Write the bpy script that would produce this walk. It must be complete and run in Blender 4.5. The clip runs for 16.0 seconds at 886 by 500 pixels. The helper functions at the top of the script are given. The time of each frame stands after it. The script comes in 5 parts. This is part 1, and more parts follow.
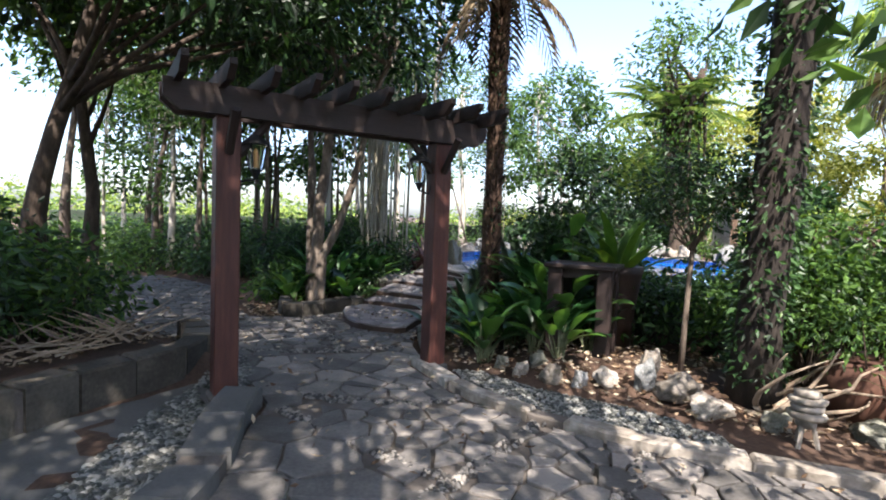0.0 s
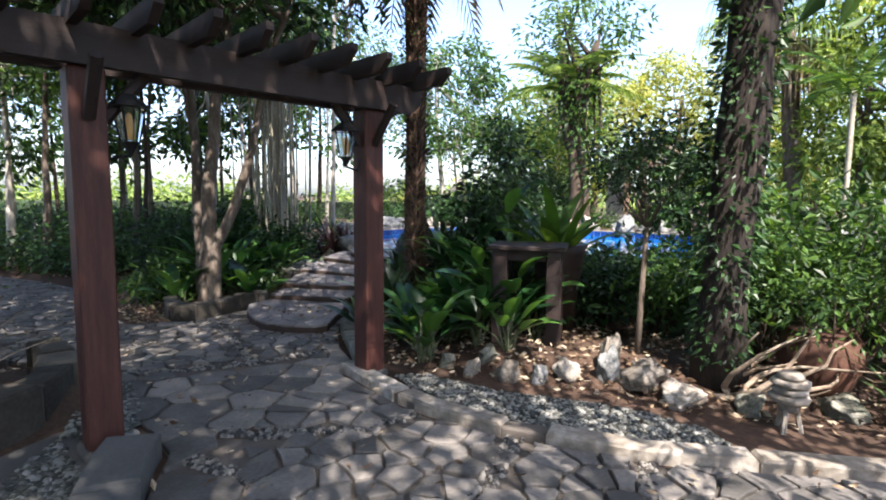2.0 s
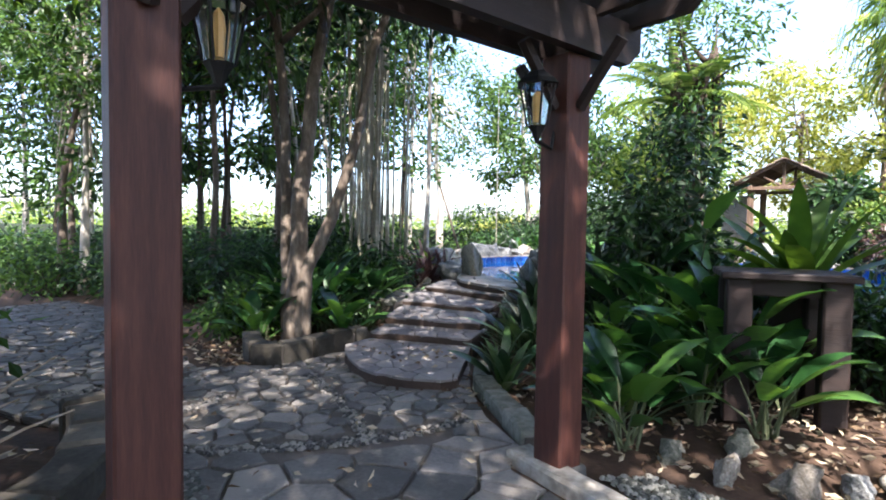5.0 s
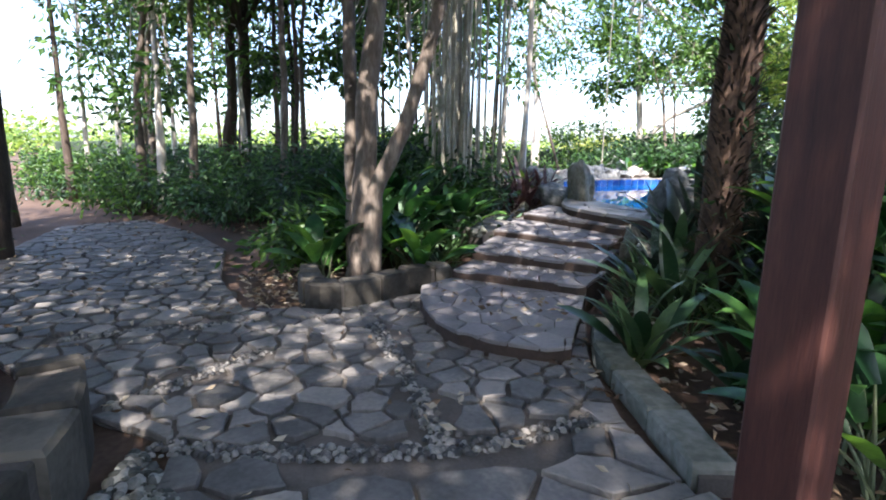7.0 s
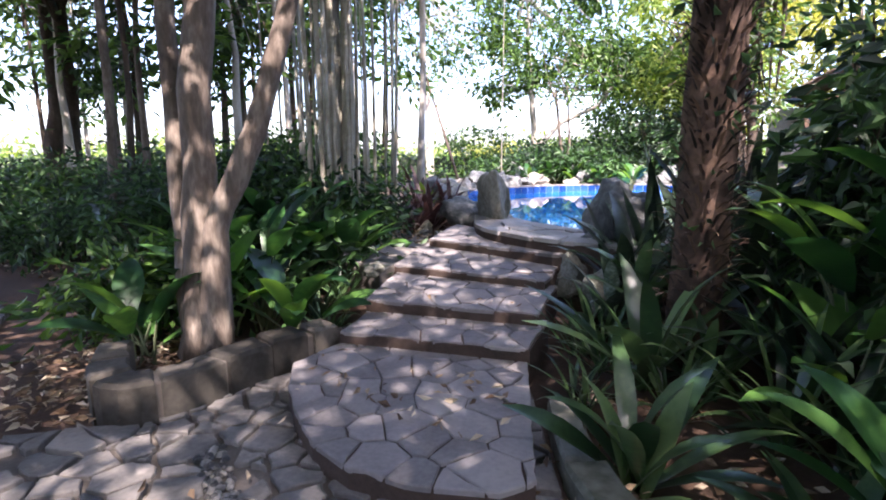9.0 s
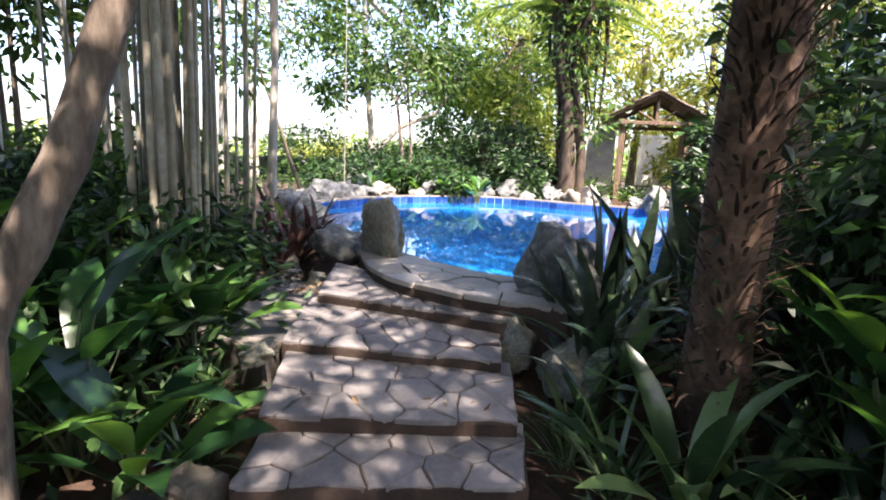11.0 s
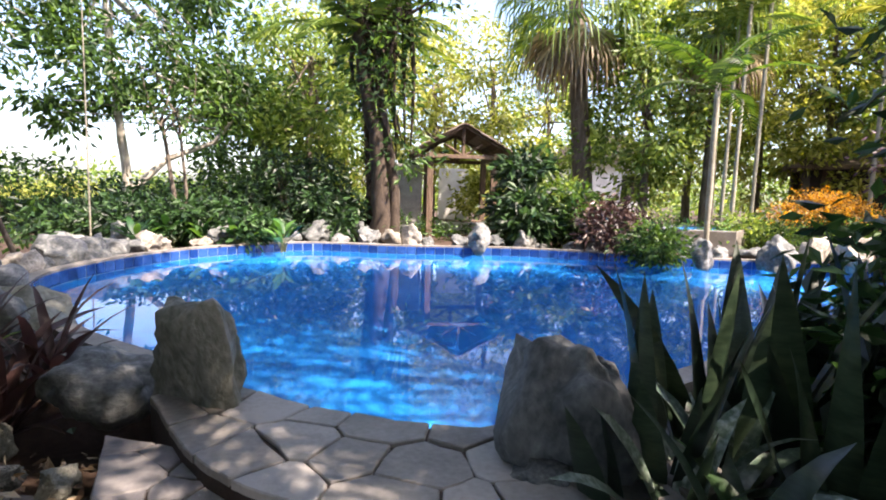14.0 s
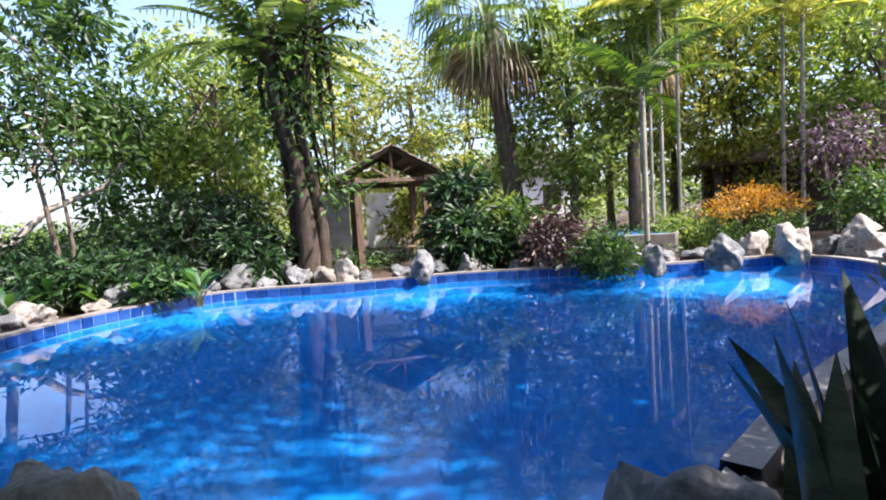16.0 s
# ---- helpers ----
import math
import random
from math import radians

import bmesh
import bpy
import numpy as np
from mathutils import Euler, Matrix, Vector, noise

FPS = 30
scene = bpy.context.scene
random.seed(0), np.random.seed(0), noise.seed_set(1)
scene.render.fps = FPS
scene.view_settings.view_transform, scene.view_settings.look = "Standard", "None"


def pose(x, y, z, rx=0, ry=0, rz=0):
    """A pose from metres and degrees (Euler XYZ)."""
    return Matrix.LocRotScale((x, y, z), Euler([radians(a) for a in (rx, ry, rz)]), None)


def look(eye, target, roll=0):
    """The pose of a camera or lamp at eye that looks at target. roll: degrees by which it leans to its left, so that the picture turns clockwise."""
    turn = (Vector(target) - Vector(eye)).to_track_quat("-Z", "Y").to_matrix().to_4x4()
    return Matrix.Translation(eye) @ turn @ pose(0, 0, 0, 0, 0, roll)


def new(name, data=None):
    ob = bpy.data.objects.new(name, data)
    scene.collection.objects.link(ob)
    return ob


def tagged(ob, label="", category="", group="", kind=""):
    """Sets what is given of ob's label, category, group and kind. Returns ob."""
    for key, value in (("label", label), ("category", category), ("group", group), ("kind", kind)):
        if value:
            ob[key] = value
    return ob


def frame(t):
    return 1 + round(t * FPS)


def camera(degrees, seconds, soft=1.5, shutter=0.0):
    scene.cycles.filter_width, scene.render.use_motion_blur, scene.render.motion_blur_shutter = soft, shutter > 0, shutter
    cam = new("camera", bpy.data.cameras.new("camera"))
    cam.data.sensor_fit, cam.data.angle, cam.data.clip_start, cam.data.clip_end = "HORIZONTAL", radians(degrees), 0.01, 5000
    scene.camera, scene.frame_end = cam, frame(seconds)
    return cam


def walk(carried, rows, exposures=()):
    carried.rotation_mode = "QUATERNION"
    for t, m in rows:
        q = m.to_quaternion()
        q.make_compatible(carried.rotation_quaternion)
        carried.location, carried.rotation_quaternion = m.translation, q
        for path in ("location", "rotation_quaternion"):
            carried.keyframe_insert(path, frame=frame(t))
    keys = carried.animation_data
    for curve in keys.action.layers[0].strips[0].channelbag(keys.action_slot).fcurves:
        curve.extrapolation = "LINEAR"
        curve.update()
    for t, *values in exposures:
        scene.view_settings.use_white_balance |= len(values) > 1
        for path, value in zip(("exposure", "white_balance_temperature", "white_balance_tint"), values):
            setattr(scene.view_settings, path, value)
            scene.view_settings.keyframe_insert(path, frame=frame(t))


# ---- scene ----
cam = camera(80.1, 16.0, soft=1.9)

EXPO = 2.1
PATH = [
    (0, (3.955, 2.278, 1.615), (2.942, 3.999, 1.496), 2.1),
    (0.5, (3.801, 2.436, 1.689), (2.943, 4.229, 1.466), 1.5),
    (1, (3.718, 2.544, 1.688), (2.907, 4.357, 1.456), 1.8),
    (1.5, (3.422, 2.647, 1.637), (2.716, 4.506, 1.424), 0.9),
    (2, (3.174, 2.815, 1.649), (2.54, 4.702, 1.447), 0.5),
    (2.5, (2.839, 3.03, 1.629), (2.412, 4.979, 1.49), 0.9),
    (3, (2.666, 3.288, 1.58), (2.23, 5.238, 1.498), 1.1),
    (3.5, (2.483, 3.439, 1.495), (1.737, 5.294, 1.445), 2.6),
    (3.7, (2.362, 3.491, 1.467), (1.598, 5.339, 1.427), 3.0),
    (5.8, (1.386, 4.548, 1.397), (0.473, 6.319, 1.23), -0.7),
    (6, (1.332, 4.664, 1.384), (0.402, 6.424, 1.186), -0.9),
    (6.5, (1.136, 4.97, 1.324), (0.122, 6.668, 1.028), -0.5),
    (7, (0.958, 5.278, 1.289), (-0.156, 6.896, 0.914), 1.0),
    (7.5, (0.828, 5.605, 1.257), (-0.345, 7.169, 0.836), 1.5),
    (8, (0.639, 5.893, 1.268), (-0.527, 7.459, 0.834), 1.3),
    (8.5, (0.434, 6.213, 1.275), (-0.49, 7.951, 0.918), 1.3),
    (9, (0.252, 6.49, 1.31), (-0.523, 8.301, 0.965), -0.1),
    (9.2, (0.162, 6.573, 1.34), (-0.555, 8.408, 0.996), -0.5),
    (11.3, (-0.827, 7.609, 1.542), (-0.797, 9.582, 1.215), 2.3),
    (11.5, (-0.869, 7.802, 1.537), (-0.754, 9.774, 1.227), 1.6),
    (12, (-0.978, 8.182, 1.564), (-0.663, 10.136, 1.275), 0.5),
    (12.5, (-1.079, 8.576, 1.529), (-0.533, 10.488, 1.312), -0.5),
    (13, (-1.066, 8.821, 1.577), (-0.515, 10.733, 1.38), -0.8),
    (13.5, (-1.31, 8.919, 1.65), (-0.707, 10.816, 1.447), 0.9),
    (14, (-1.316, 9.27, 1.678), (-0.608, 11.13, 1.478), 1.6),
    (14.5, (-1.361, 9.513, 1.695), (-0.498, 11.307, 1.508), 0.7),
    (15, (-1.388, 9.906, 1.738), (-0.442, 11.658, 1.556), -0.0),
    (15.5, (-1.348, 10.071, 1.766), (-0.377, 11.812, 1.608), -1.7),
    (16, (-1.28, 10.22, 1.79), (-0.306, 11.962, 1.661), -3.6),
]
walk(cam, [(t, look(*p)) for t, *p in PATH], exposures=[(t, EXPO + d, k, n) for t, d, k, n in ((0, -0.15, 6000, 17), (4, 0.1, 6000, 18), (6, 0.42, 5750, 16), (7, 0.37, 5750, 17), (9, 0.55, 6000, 29), (11.3, 0.34, 6450, 21), (13, 0.16, 6600, 20), (14.5, -0.1, 6450, 22), (16, -0.4, 5850, 22))])

# ---- world and sun ----
SUN_TO = Vector((0.40, -0.55, 0.95)).normalized()
world = bpy.data.worlds.new("sky")
scene.world = world
world.use_nodes = True
wn = world.node_tree
sky = wn.nodes.new("ShaderNodeTexSky")
sky.sky_type = "NISHITA"
sky.sun_disc = False
sky.sun_elevation = math.asin(SUN_TO.z)
sky.sun_rotation = math.atan2(SUN_TO.x, SUN_TO.y)
sky.air_density, sky.dust_density, sky.ozone_density = 1.0, 2.5, 1.0
wn.links.new(sky.outputs[0], wn.nodes["Background"].inputs[0])
wn.nodes["Background"].inputs[1].default_value = 0.15
sun = new("sun", bpy.data.lights.new("sun", "SUN"))
sun.data.energy, sun.data.angle, sun.data.color = 4.8, radians(0.6), (1.0, 0.90, 0.74)
sun.matrix_world = look((0, 0, 30), Vector((0, 0, 30)) - SUN_TO)


# ---- materials ----
def mat(name, cols, rough=0.8, scale=3.0, fine=40.0, bump=0.3, metal=0.0, obj_var=0.0, isl_var=0.0, stretch=(1, 1, 1), spec=0.4, fine_mix=0.35, leafy=0.0):
    """Two scales of noise over two or three colours, with fine relief; variation by object and by island."""
    m = bpy.data.materials.new(name)
    m.use_nodes = True
    nt = m.node_tree
    N, link = nt.nodes.new, nt.links.new
    bsdf = nt.nodes["Principled BSDF"]
    tc = N("ShaderNodeTexCoord")
    mp = N("ShaderNodeMapping")
    mp.inputs["Scale"].default_value = stretch
    link(tc.outputs["Object"], mp.inputs[0])
    n1, n2 = N("ShaderNodeTexNoise"), N("ShaderNodeTexNoise")
    n1.inputs["Scale"].default_value, n1.inputs["Detail"].default_value = scale, 5
    n2.inputs["Scale"].default_value, n2.inputs["Detail"].default_value = fine, 3
    link(mp.outputs[0], n1.inputs[0]), link(mp.outputs[0], n2.inputs[0])
    mx = N("ShaderNodeMix")
    mx.data_type = "FLOAT"
    mx.inputs[0].default_value = fine_mix
    link(n1.outputs[0], mx.inputs[2]), link(n2.outputs[0], mx.inputs[3])
    fac = mx.outputs[0]
    if obj_var or isl_var:
        rnd = N("ShaderNodeObjectInfo").outputs["Random"] if obj_var else N("ShaderNodeNewGeometry").outputs["Random Per Island"]
        ma = N("ShaderNodeMath")
        ma.operation = "MULTIPLY_ADD"
        ma.inputs[1].default_value = obj_var or isl_var
        sub = N("ShaderNodeMath")
        sub.operation = "SUBTRACT"
        sub.inputs[1].default_value = 0.5
        link(rnd, sub.inputs[0]), link(sub.outputs[0], ma.inputs[0]), link(fac, ma.inputs[2])
        fac = ma.outputs[0]
    ramp = N("ShaderNodeValToRGB")
    els = ramp.color_ramp.elements
    ps = [0.3, 0.7] if len(cols) == 2 else [0.28, 0.5, 0.72]
    while len(els) < len(cols):
        els.new(0.5)
    for e, p, c in zip(els, ps, cols):
        e.position, e.color = p, (*c, 1)
    link(fac, ramp.inputs[0])
    link(ramp.outputs[0], bsdf.inputs["Base Color"])
    bsdf.inputs["Roughness"].default_value = rough
    bsdf.inputs["Metallic"].default_value = metal
    bsdf.inputs["Specular IOR Level"].default_value = spec
    if bump:
        bp = N("ShaderNodeBump")
        bp.inputs["Strength"].default_value, bp.inputs["Distance"].default_value = bump, 0.02
        link(mx.outputs[0], bp.inputs["Height"]), link(bp.outputs[0], bsdf.inputs["Normal"])
    if leafy:
        tr = N("ShaderNodeBsdfTranslucent")
        hs = N("ShaderNodeHueSaturation")
        hs.inputs["Hue"].default_value, hs.inputs["Saturation"].default_value, hs.inputs["Value"].default_value = 0.48, 1.15, 1.6
        link(ramp.outputs[0], hs.inputs["Color"]), link(hs.outputs[0], tr.inputs[0])
        ms = N("ShaderNodeMixShader")
        ms.inputs[0].default_value = leafy
        link(bsdf.outputs[0], ms.inputs[1]), link(tr.outputs[0], ms.inputs[2])
        link(ms.outputs[0], nt.nodes["Material Output"].inputs[0])
    return m


def leaf_mat(name, dark, mid, light, rough=0.45, tr=0.35, spec=0.4):
    return mat(name, [dark, mid, light], rough, 0.7, 9.0, 0.0, isl_var=0.75, spec=spec, fine_mix=0.25, leafy=tr)


M_EARTH = mat("earth", [(0.02, 0.012, 0.008), (0.055, 0.032, 0.02), (0.1, 0.064, 0.042)], 0.95, 0.9, 26, 0.8)
M_FLAG = mat("flagstone", [(0.062, 0.058, 0.052), (0.115, 0.107, 0.098), (0.205, 0.185, 0.16)], 0.72, 3.5, 38, 0.6, obj_var=0.45)
M_STEP = mat("step_stone", [(0.10, 0.092, 0.09), (0.155, 0.142, 0.137), (0.215, 0.198, 0.185)], 0.75, 3.5, 38, 0.55, obj_var=0.3)
M_COPE = mat("coping_stone", [(0.14, 0.125, 0.105), (0.23, 0.21, 0.185), (0.33, 0.305, 0.275)], 0.7, 2.5, 35, 0.35, obj_var=0.4)
M_MORTAR = mat("mortar", [(0.055, 0.047, 0.04), (0.11, 0.095, 0.08)], 0.95, 5, 60, 0.6)
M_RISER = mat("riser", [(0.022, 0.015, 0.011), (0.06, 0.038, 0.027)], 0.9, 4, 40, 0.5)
M_WALL = mat("wall_stone", [(0.022, 0.019, 0.014), (0.05, 0.044, 0.034), (0.1, 0.088, 0.068)], 0.9, 3, 30, 0.6, obj_var=0.35)
M_CONC = mat("concrete", [(0.06, 0.06, 0.055), (0.11, 0.107, 0.1)], 0.9, 1.6, 40, 0.25)
M_PEB_D = mat("dark_pebble", [(0.03, 0.028, 0.026), (0.085, 0.08, 0.072), (0.2, 0.185, 0.16)], 0.6, 8, 60, 0.2, isl_var=0.9)
M_PEB_W = mat("pale_pebble", [(0.035, 0.038, 0.033), (0.085, 0.086, 0.076), (0.2, 0.2, 0.18)], 0.7, 8, 60, 0.2, isl_var=0.9)
M_ROCK = mat("grey_rock", [(0.045, 0.05, 0.05), (0.13, 0.135, 0.13), (0.3, 0.295, 0.28)], 0.85, 2.6, 17, 0.9, obj_var=0.2, fine_mix=0.5)
M_ROCK_P = mat("pale_rock", [(0.1, 0.085, 0.065), (0.22, 0.195, 0.16), (0.42, 0.39, 0.34)], 0.85, 2.6, 17, 0.8, obj_var=0.2, fine_mix=0.5)
M_ROCK_M = mat("mossy_rock", [(0.05, 0.055, 0.035), (0.13, 0.13, 0.1), (0.26, 0.25, 0.21)], 0.9, 2.2, 16, 0.9, obj_var=0.2, fine_mix=0.5)
M_POST = mat("red_stained_wood", [(0.032, 0.010, 0.008), (0.06, 0.02, 0.014), (0.095, 0.036, 0.024)], 0.6, 3, 22, 0.25, stretch=(9, 9, 0.7))
M_BEAM = mat("dark_stained_wood", [(0.012, 0.008, 0.007), (0.028, 0.016, 0.013)], 0.65, 3, 22, 0.3, stretch=(0.8, 0.8, 6))
M_IRON = mat("black_iron", [(0.012, 0.012, 0.013), (0.03, 0.03, 0.03)], 0.5, 8, 60, 0.2, metal=0.6)
M_BARK = mat("grey_bark", [(0.045, 0.034, 0.025), (0.11, 0.086, 0.066), (0.23, 0.195, 0.155)], 0.95, 5, 26, 1.0, stretch=(2, 2, 0.6))
M_BARK_D = mat("dark_bark", [(0.018, 0.013, 0.01), (0.05, 0.036, 0.026), (0.1, 0.075, 0.055)], 0.95, 5, 28, 0.9, stretch=(2, 2, 0.7))
# near-black copy of the bark: shade on the creeper palm put into its colour
M_BARK_B = mat("shaded_black_bark", [(0.006, 0.005, 0.004), (0.017, 0.013, 0.01), (0.04, 0.03, 0.023)], 0.95, 5, 28, 0.9, stretch=(2, 2, 0.7))
M_FIBRE = mat("palm_fibre", [(0.014, 0.009, 0.006), (0.042, 0.025, 0.017), (0.15, 0.092, 0.058)], 0.95, 5, 30, 0.7, isl_var=0.8)
M_BARK_P = mat("pale_bark", [(0.22, 0.19, 0.15), (0.36, 0.33, 0.28), (0.48, 0.45, 0.4)], 0.9, 3, 28, 0.5, stretch=(2, 2, 0.6))
M_CANE = mat("bamboo_cane", [(0.12, 0.11, 0.075), (0.24, 0.22, 0.165), (0.36, 0.34, 0.28)], 0.6, 3, 20, 0.3, isl_var=0.5)
M_TWIG = mat("dry_twig", [(0.1, 0.07, 0.045), (0.22, 0.165, 0.115), (0.34, 0.28, 0.21)], 0.9, 6, 40, 0.3, isl_var=0.6)
M_STALK = mat("leaf_stalk", [(0.05, 0.075, 0.03), (0.16, 0.17, 0.09)], 0.6, 6, 40, 0.1)
M_LITTER = mat("dry_leaf", [(0.07, 0.04, 0.02), (0.19, 0.125, 0.07), (0.36, 0.3, 0.21)], 0.8, 6, 40, 0.2, isl_var=0.9)
L_DARK = leaf_mat("leaf_dark", (0.010, 0.024, 0.010), (0.022, 0.055, 0.018), (0.045, 0.10, 0.028), tr=0.3)
L_MID = leaf_mat("leaf_mid", (0.018, 0.045, 0.012), (0.045, 0.10, 0.022), (0.09, 0.17, 0.035), tr=0.4)
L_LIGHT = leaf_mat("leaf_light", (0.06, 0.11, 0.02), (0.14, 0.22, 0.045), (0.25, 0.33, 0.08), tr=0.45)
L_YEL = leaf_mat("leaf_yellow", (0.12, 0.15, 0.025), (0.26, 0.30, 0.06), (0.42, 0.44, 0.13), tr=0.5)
L_ORANGE = leaf_mat("leaf_orange", (0.16, 0.09, 0.015), (0.36, 0.2, 0.03), (0.5, 0.33, 0.06), tr=0.45)
L_PURPLE = leaf_mat("leaf_purple", (0.03, 0.018, 0.025), (0.075, 0.045, 0.06), (0.17, 0.12, 0.14), tr=0.3)
L_BRONZE = leaf_mat("leaf_bronze", (0.02, 0.012, 0.012), (0.05, 0.025, 0.022), (0.1, 0.06, 0.045), tr=0.2)
L_STRAP = mat("strap_leaf", [(0.018, 0.042, 0.018), (0.042, 0.085, 0.03), (0.1, 0.16, 0.06)], 0.3, 5, 30, 0.1, obj_var=0.6, spec=0.5, leafy=0.15)
L_SNAKE = mat("snake_leaf", [(0.008, 0.016, 0.010), (0.018, 0.034, 0.018), (0.05, 0.075, 0.04)], 0.36, 7, 26, 0.1, obj_var=0.3, spec=0.5, stretch=(1, 1, 3.5))
L_MOTTLE = mat("mottled_leaf", [(0.02, 0.045, 0.025), (0.09, 0.13, 0.085), (0.42, 0.47, 0.42)], 0.35, 9, 42, 0.1, obj_var=0.25, spec=0.5, fine_mix=0.6)
L_BROAD = mat("broad_leaf", [(0.012, 0.04, 0.014), (0.03, 0.095, 0.024), (0.085, 0.19, 0.04)], 0.35, 4, 26, 0.12, obj_var=0.7, spec=0.5, leafy=0.3)
L_FERN = leaf_mat("fern_leaf", (0.02, 0.05, 0.01), (0.05, 0.11, 0.02), (0.11, 0.19, 0.035), tr=0.4)
L_DRY = leaf_mat("dry_frond", (0.1, 0.07, 0.04), (0.22, 0.16, 0.09), (0.4, 0.32, 0.2), tr=0.25)
M_TILE = mat("pool_tile", [(0.008, 0.035, 0.16), (0.015, 0.06, 0.23), (0.03, 0.09, 0.29)], 0.22, 4, 30, 0.05, obj_var=0.6, spec=0.5)
M_GROUT = mat("pool_grout", [(0.16, 0.26, 0.4), (0.28, 0.36, 0.48)], 0.8, 5, 40, 0.1)
M_BASIN = mat("pool_basin", [(0.0, 0.1, 0.3), (0.0, 0.15, 0.42), (0.001, 0.2, 0.52)], 0.6, 0.8, 7, 0.0)
M_BASIN_P = mat("small_basin", [(0.02, 0.2, 0.5), (0.05, 0.3, 0.62)], 0.6, 0.8, 7, 0.0)
M_THATCH = mat("old_shingle", [(0.06, 0.042, 0.03), (0.15, 0.11, 0.08), (0.27, 0.22, 0.17)], 0.9, 3, 20, 0.5, obj_var=0.6)
M_TIMBER = mat("weathered_timber", [(0.06, 0.038, 0.025), (0.13, 0.085, 0.058), (0.22, 0.165, 0.115)], 0.85, 3, 24, 0.4, stretch=(7, 7, 0.7))
M_WHITE = mat("white_render", [(0.55, 0.52, 0.47), (0.76, 0.74, 0.7)], 0.85, 2, 30, 0.2)
M_PLASTER = mat("old_plaster", [(0.2, 0.2, 0.2), (0.34, 0.33, 0.31), (0.45, 0.44, 0.42)], 0.9, 4, 22, 0.6)
M_POT = mat("dark_pot", [(0.018, 0.012, 0.010), (0.05, 0.03, 0.022)], 0.6, 4, 30, 0.3)
M_CLAY = mat("terracotta", [(0.045, 0.02, 0.012), (0.1, 0.045, 0.027)], 0.85, 3, 30, 0.3)
M_HEDGE = mat("far_hedge", [(0.012, 0.02, 0.012), (0.035, 0.05, 0.028)], 0.95, 2, 9, 1.0)

M_GLASS = bpy.data.materials.new("lamp_glass")
M_GLASS.use_nodes = True
gb = M_GLASS.node_tree.nodes["Principled BSDF"]
gb.inputs["Base Color"].default_value, gb.inputs["Roughness"].default_value = (0.9, 0.92, 0.92, 1), 0.12
gb.inputs["Transmission Weight"].default_value, gb.inputs["IOR"].default_value = 1.0, 1.2
M_BULB = mat("amber_bulb", [(0.75, 0.42, 0.12), (0.85, 0.55, 0.2)], 0.4, 5, 30, 0.0)
M_WATER = bpy.data.materials.new("water")
M_WATER.use_nodes = True
wt = M_WATER.node_tree
wb = wt.nodes["Principled BSDF"]
wb.inputs["Base Color"].default_value, wb.inputs["Roughness"].default_value = (0.45, 0.82, 1.0, 1), 0.0
wb.inputs["Transmission Weight"].default_value, wb.inputs["IOR"].default_value = 1.0, 1.33
wnz = wt.nodes.new("ShaderNodeTexNoise")
wnz.inputs["Scale"].default_value, wnz.inputs["Detail"].default_value = 2.6, 2.0
wtc, wbp = wt.nodes.new("ShaderNodeTexCoord"), wt.nodes.new("ShaderNodeBump")
wbp.inputs["Strength"].default_value, wbp.inputs["Distance"].default_value = 0.012, 0.025
wt.links.new(wtc.outputs["Object"], wnz.inputs[0])
wt.links.new(wnz.outputs[0], wbp.inputs["Height"])
wt.links.new(wbp.outputs[0], wb.inputs["Normal"])


# ---- mesh tools ----
class Geo:
    """Gathers vertices and faces of one mesh."""

    def __init__(self):
        self.v, self.f = [], []

    def add(self, vs, fs):
        k = len(self.v)
        self.v.extend(tuple(p) for p in vs)
        self.f.extend(tuple(i + k for i in f) for f in fs)

    def mesh(self, name, material, smooth=False):
        me = bpy.data.meshes.new(name)
        me.from_pydata(self.v, [], self.f)
        me.materials.append(material)
        if smooth:
            me.polygons.foreach_set("use_smooth", [True] * len(me.polygons))
        me.update()
        return me


def part(name, geo, material, parent=None, label="", smooth=False, loc=None):
    """Links a Geo (or a mesh) as one object under a thing or a part."""
    me = geo.mesh(name, material, smooth) if isinstance(geo, Geo) else geo
    ob = new(name, me)
    if parent:
        ob.parent = parent
    if loc is not None:
        ob.matrix_basis = loc if isinstance(loc, Matrix) else Matrix.Translation(loc)
    return tagged(ob, label)


def thing(name, label, category, loc=(0, 0, 0), group="", kind="", rz=0.0):
    e = new(name)
    e.empty_display_size = 0.1
    e.matrix_basis = Matrix.Translation(loc) @ Matrix.Rotation(rz, 4, "Z")
    return tagged(e, label, category, group, kind)


def box(g, c, size, rz=0.0, bev=0.012, tilt=None):
    """A box with bevelled edges, centre c."""
    hx, hy, hz = size[0] / 2, size[1] / 2, size[2] / 2
    b = min(bev, hx * 0.6, hy * 0.6, hz * 0.6)
    rot = Matrix.Rotation(rz, 3, "Z")
    if tilt:
        rot = tilt.to_3x3()
    loops = []
    for z, ins in ((-hz, b), (-hz + b, 0), (hz - b, 0), (hz, b)):
        x, y = hx - ins, hy - ins
        k = b if ins == 0 else 0.0
        ring = [(-x + k, -y), (x - k, -y), (x, -y + k), (x, y - k), (x - k, y), (-x + k, y), (-x, y - k), (-x, -y + k)]
        loops.append([Vector(c) + rot @ Vector((p[0], p[1], z)) for p in ring])
    vs = [p for l in loops for p in l]
    fs = [tuple(range(7, -1, -1)), tuple(range(24, 32))]
    for r in range(3):
        for i in range(8):
            j = (i + 1) % 8
            fs.append((r * 8 + i, r * 8 + j, r * 8 + 8 + j, r * 8 + 8 + i))
    g.add(vs, fs)


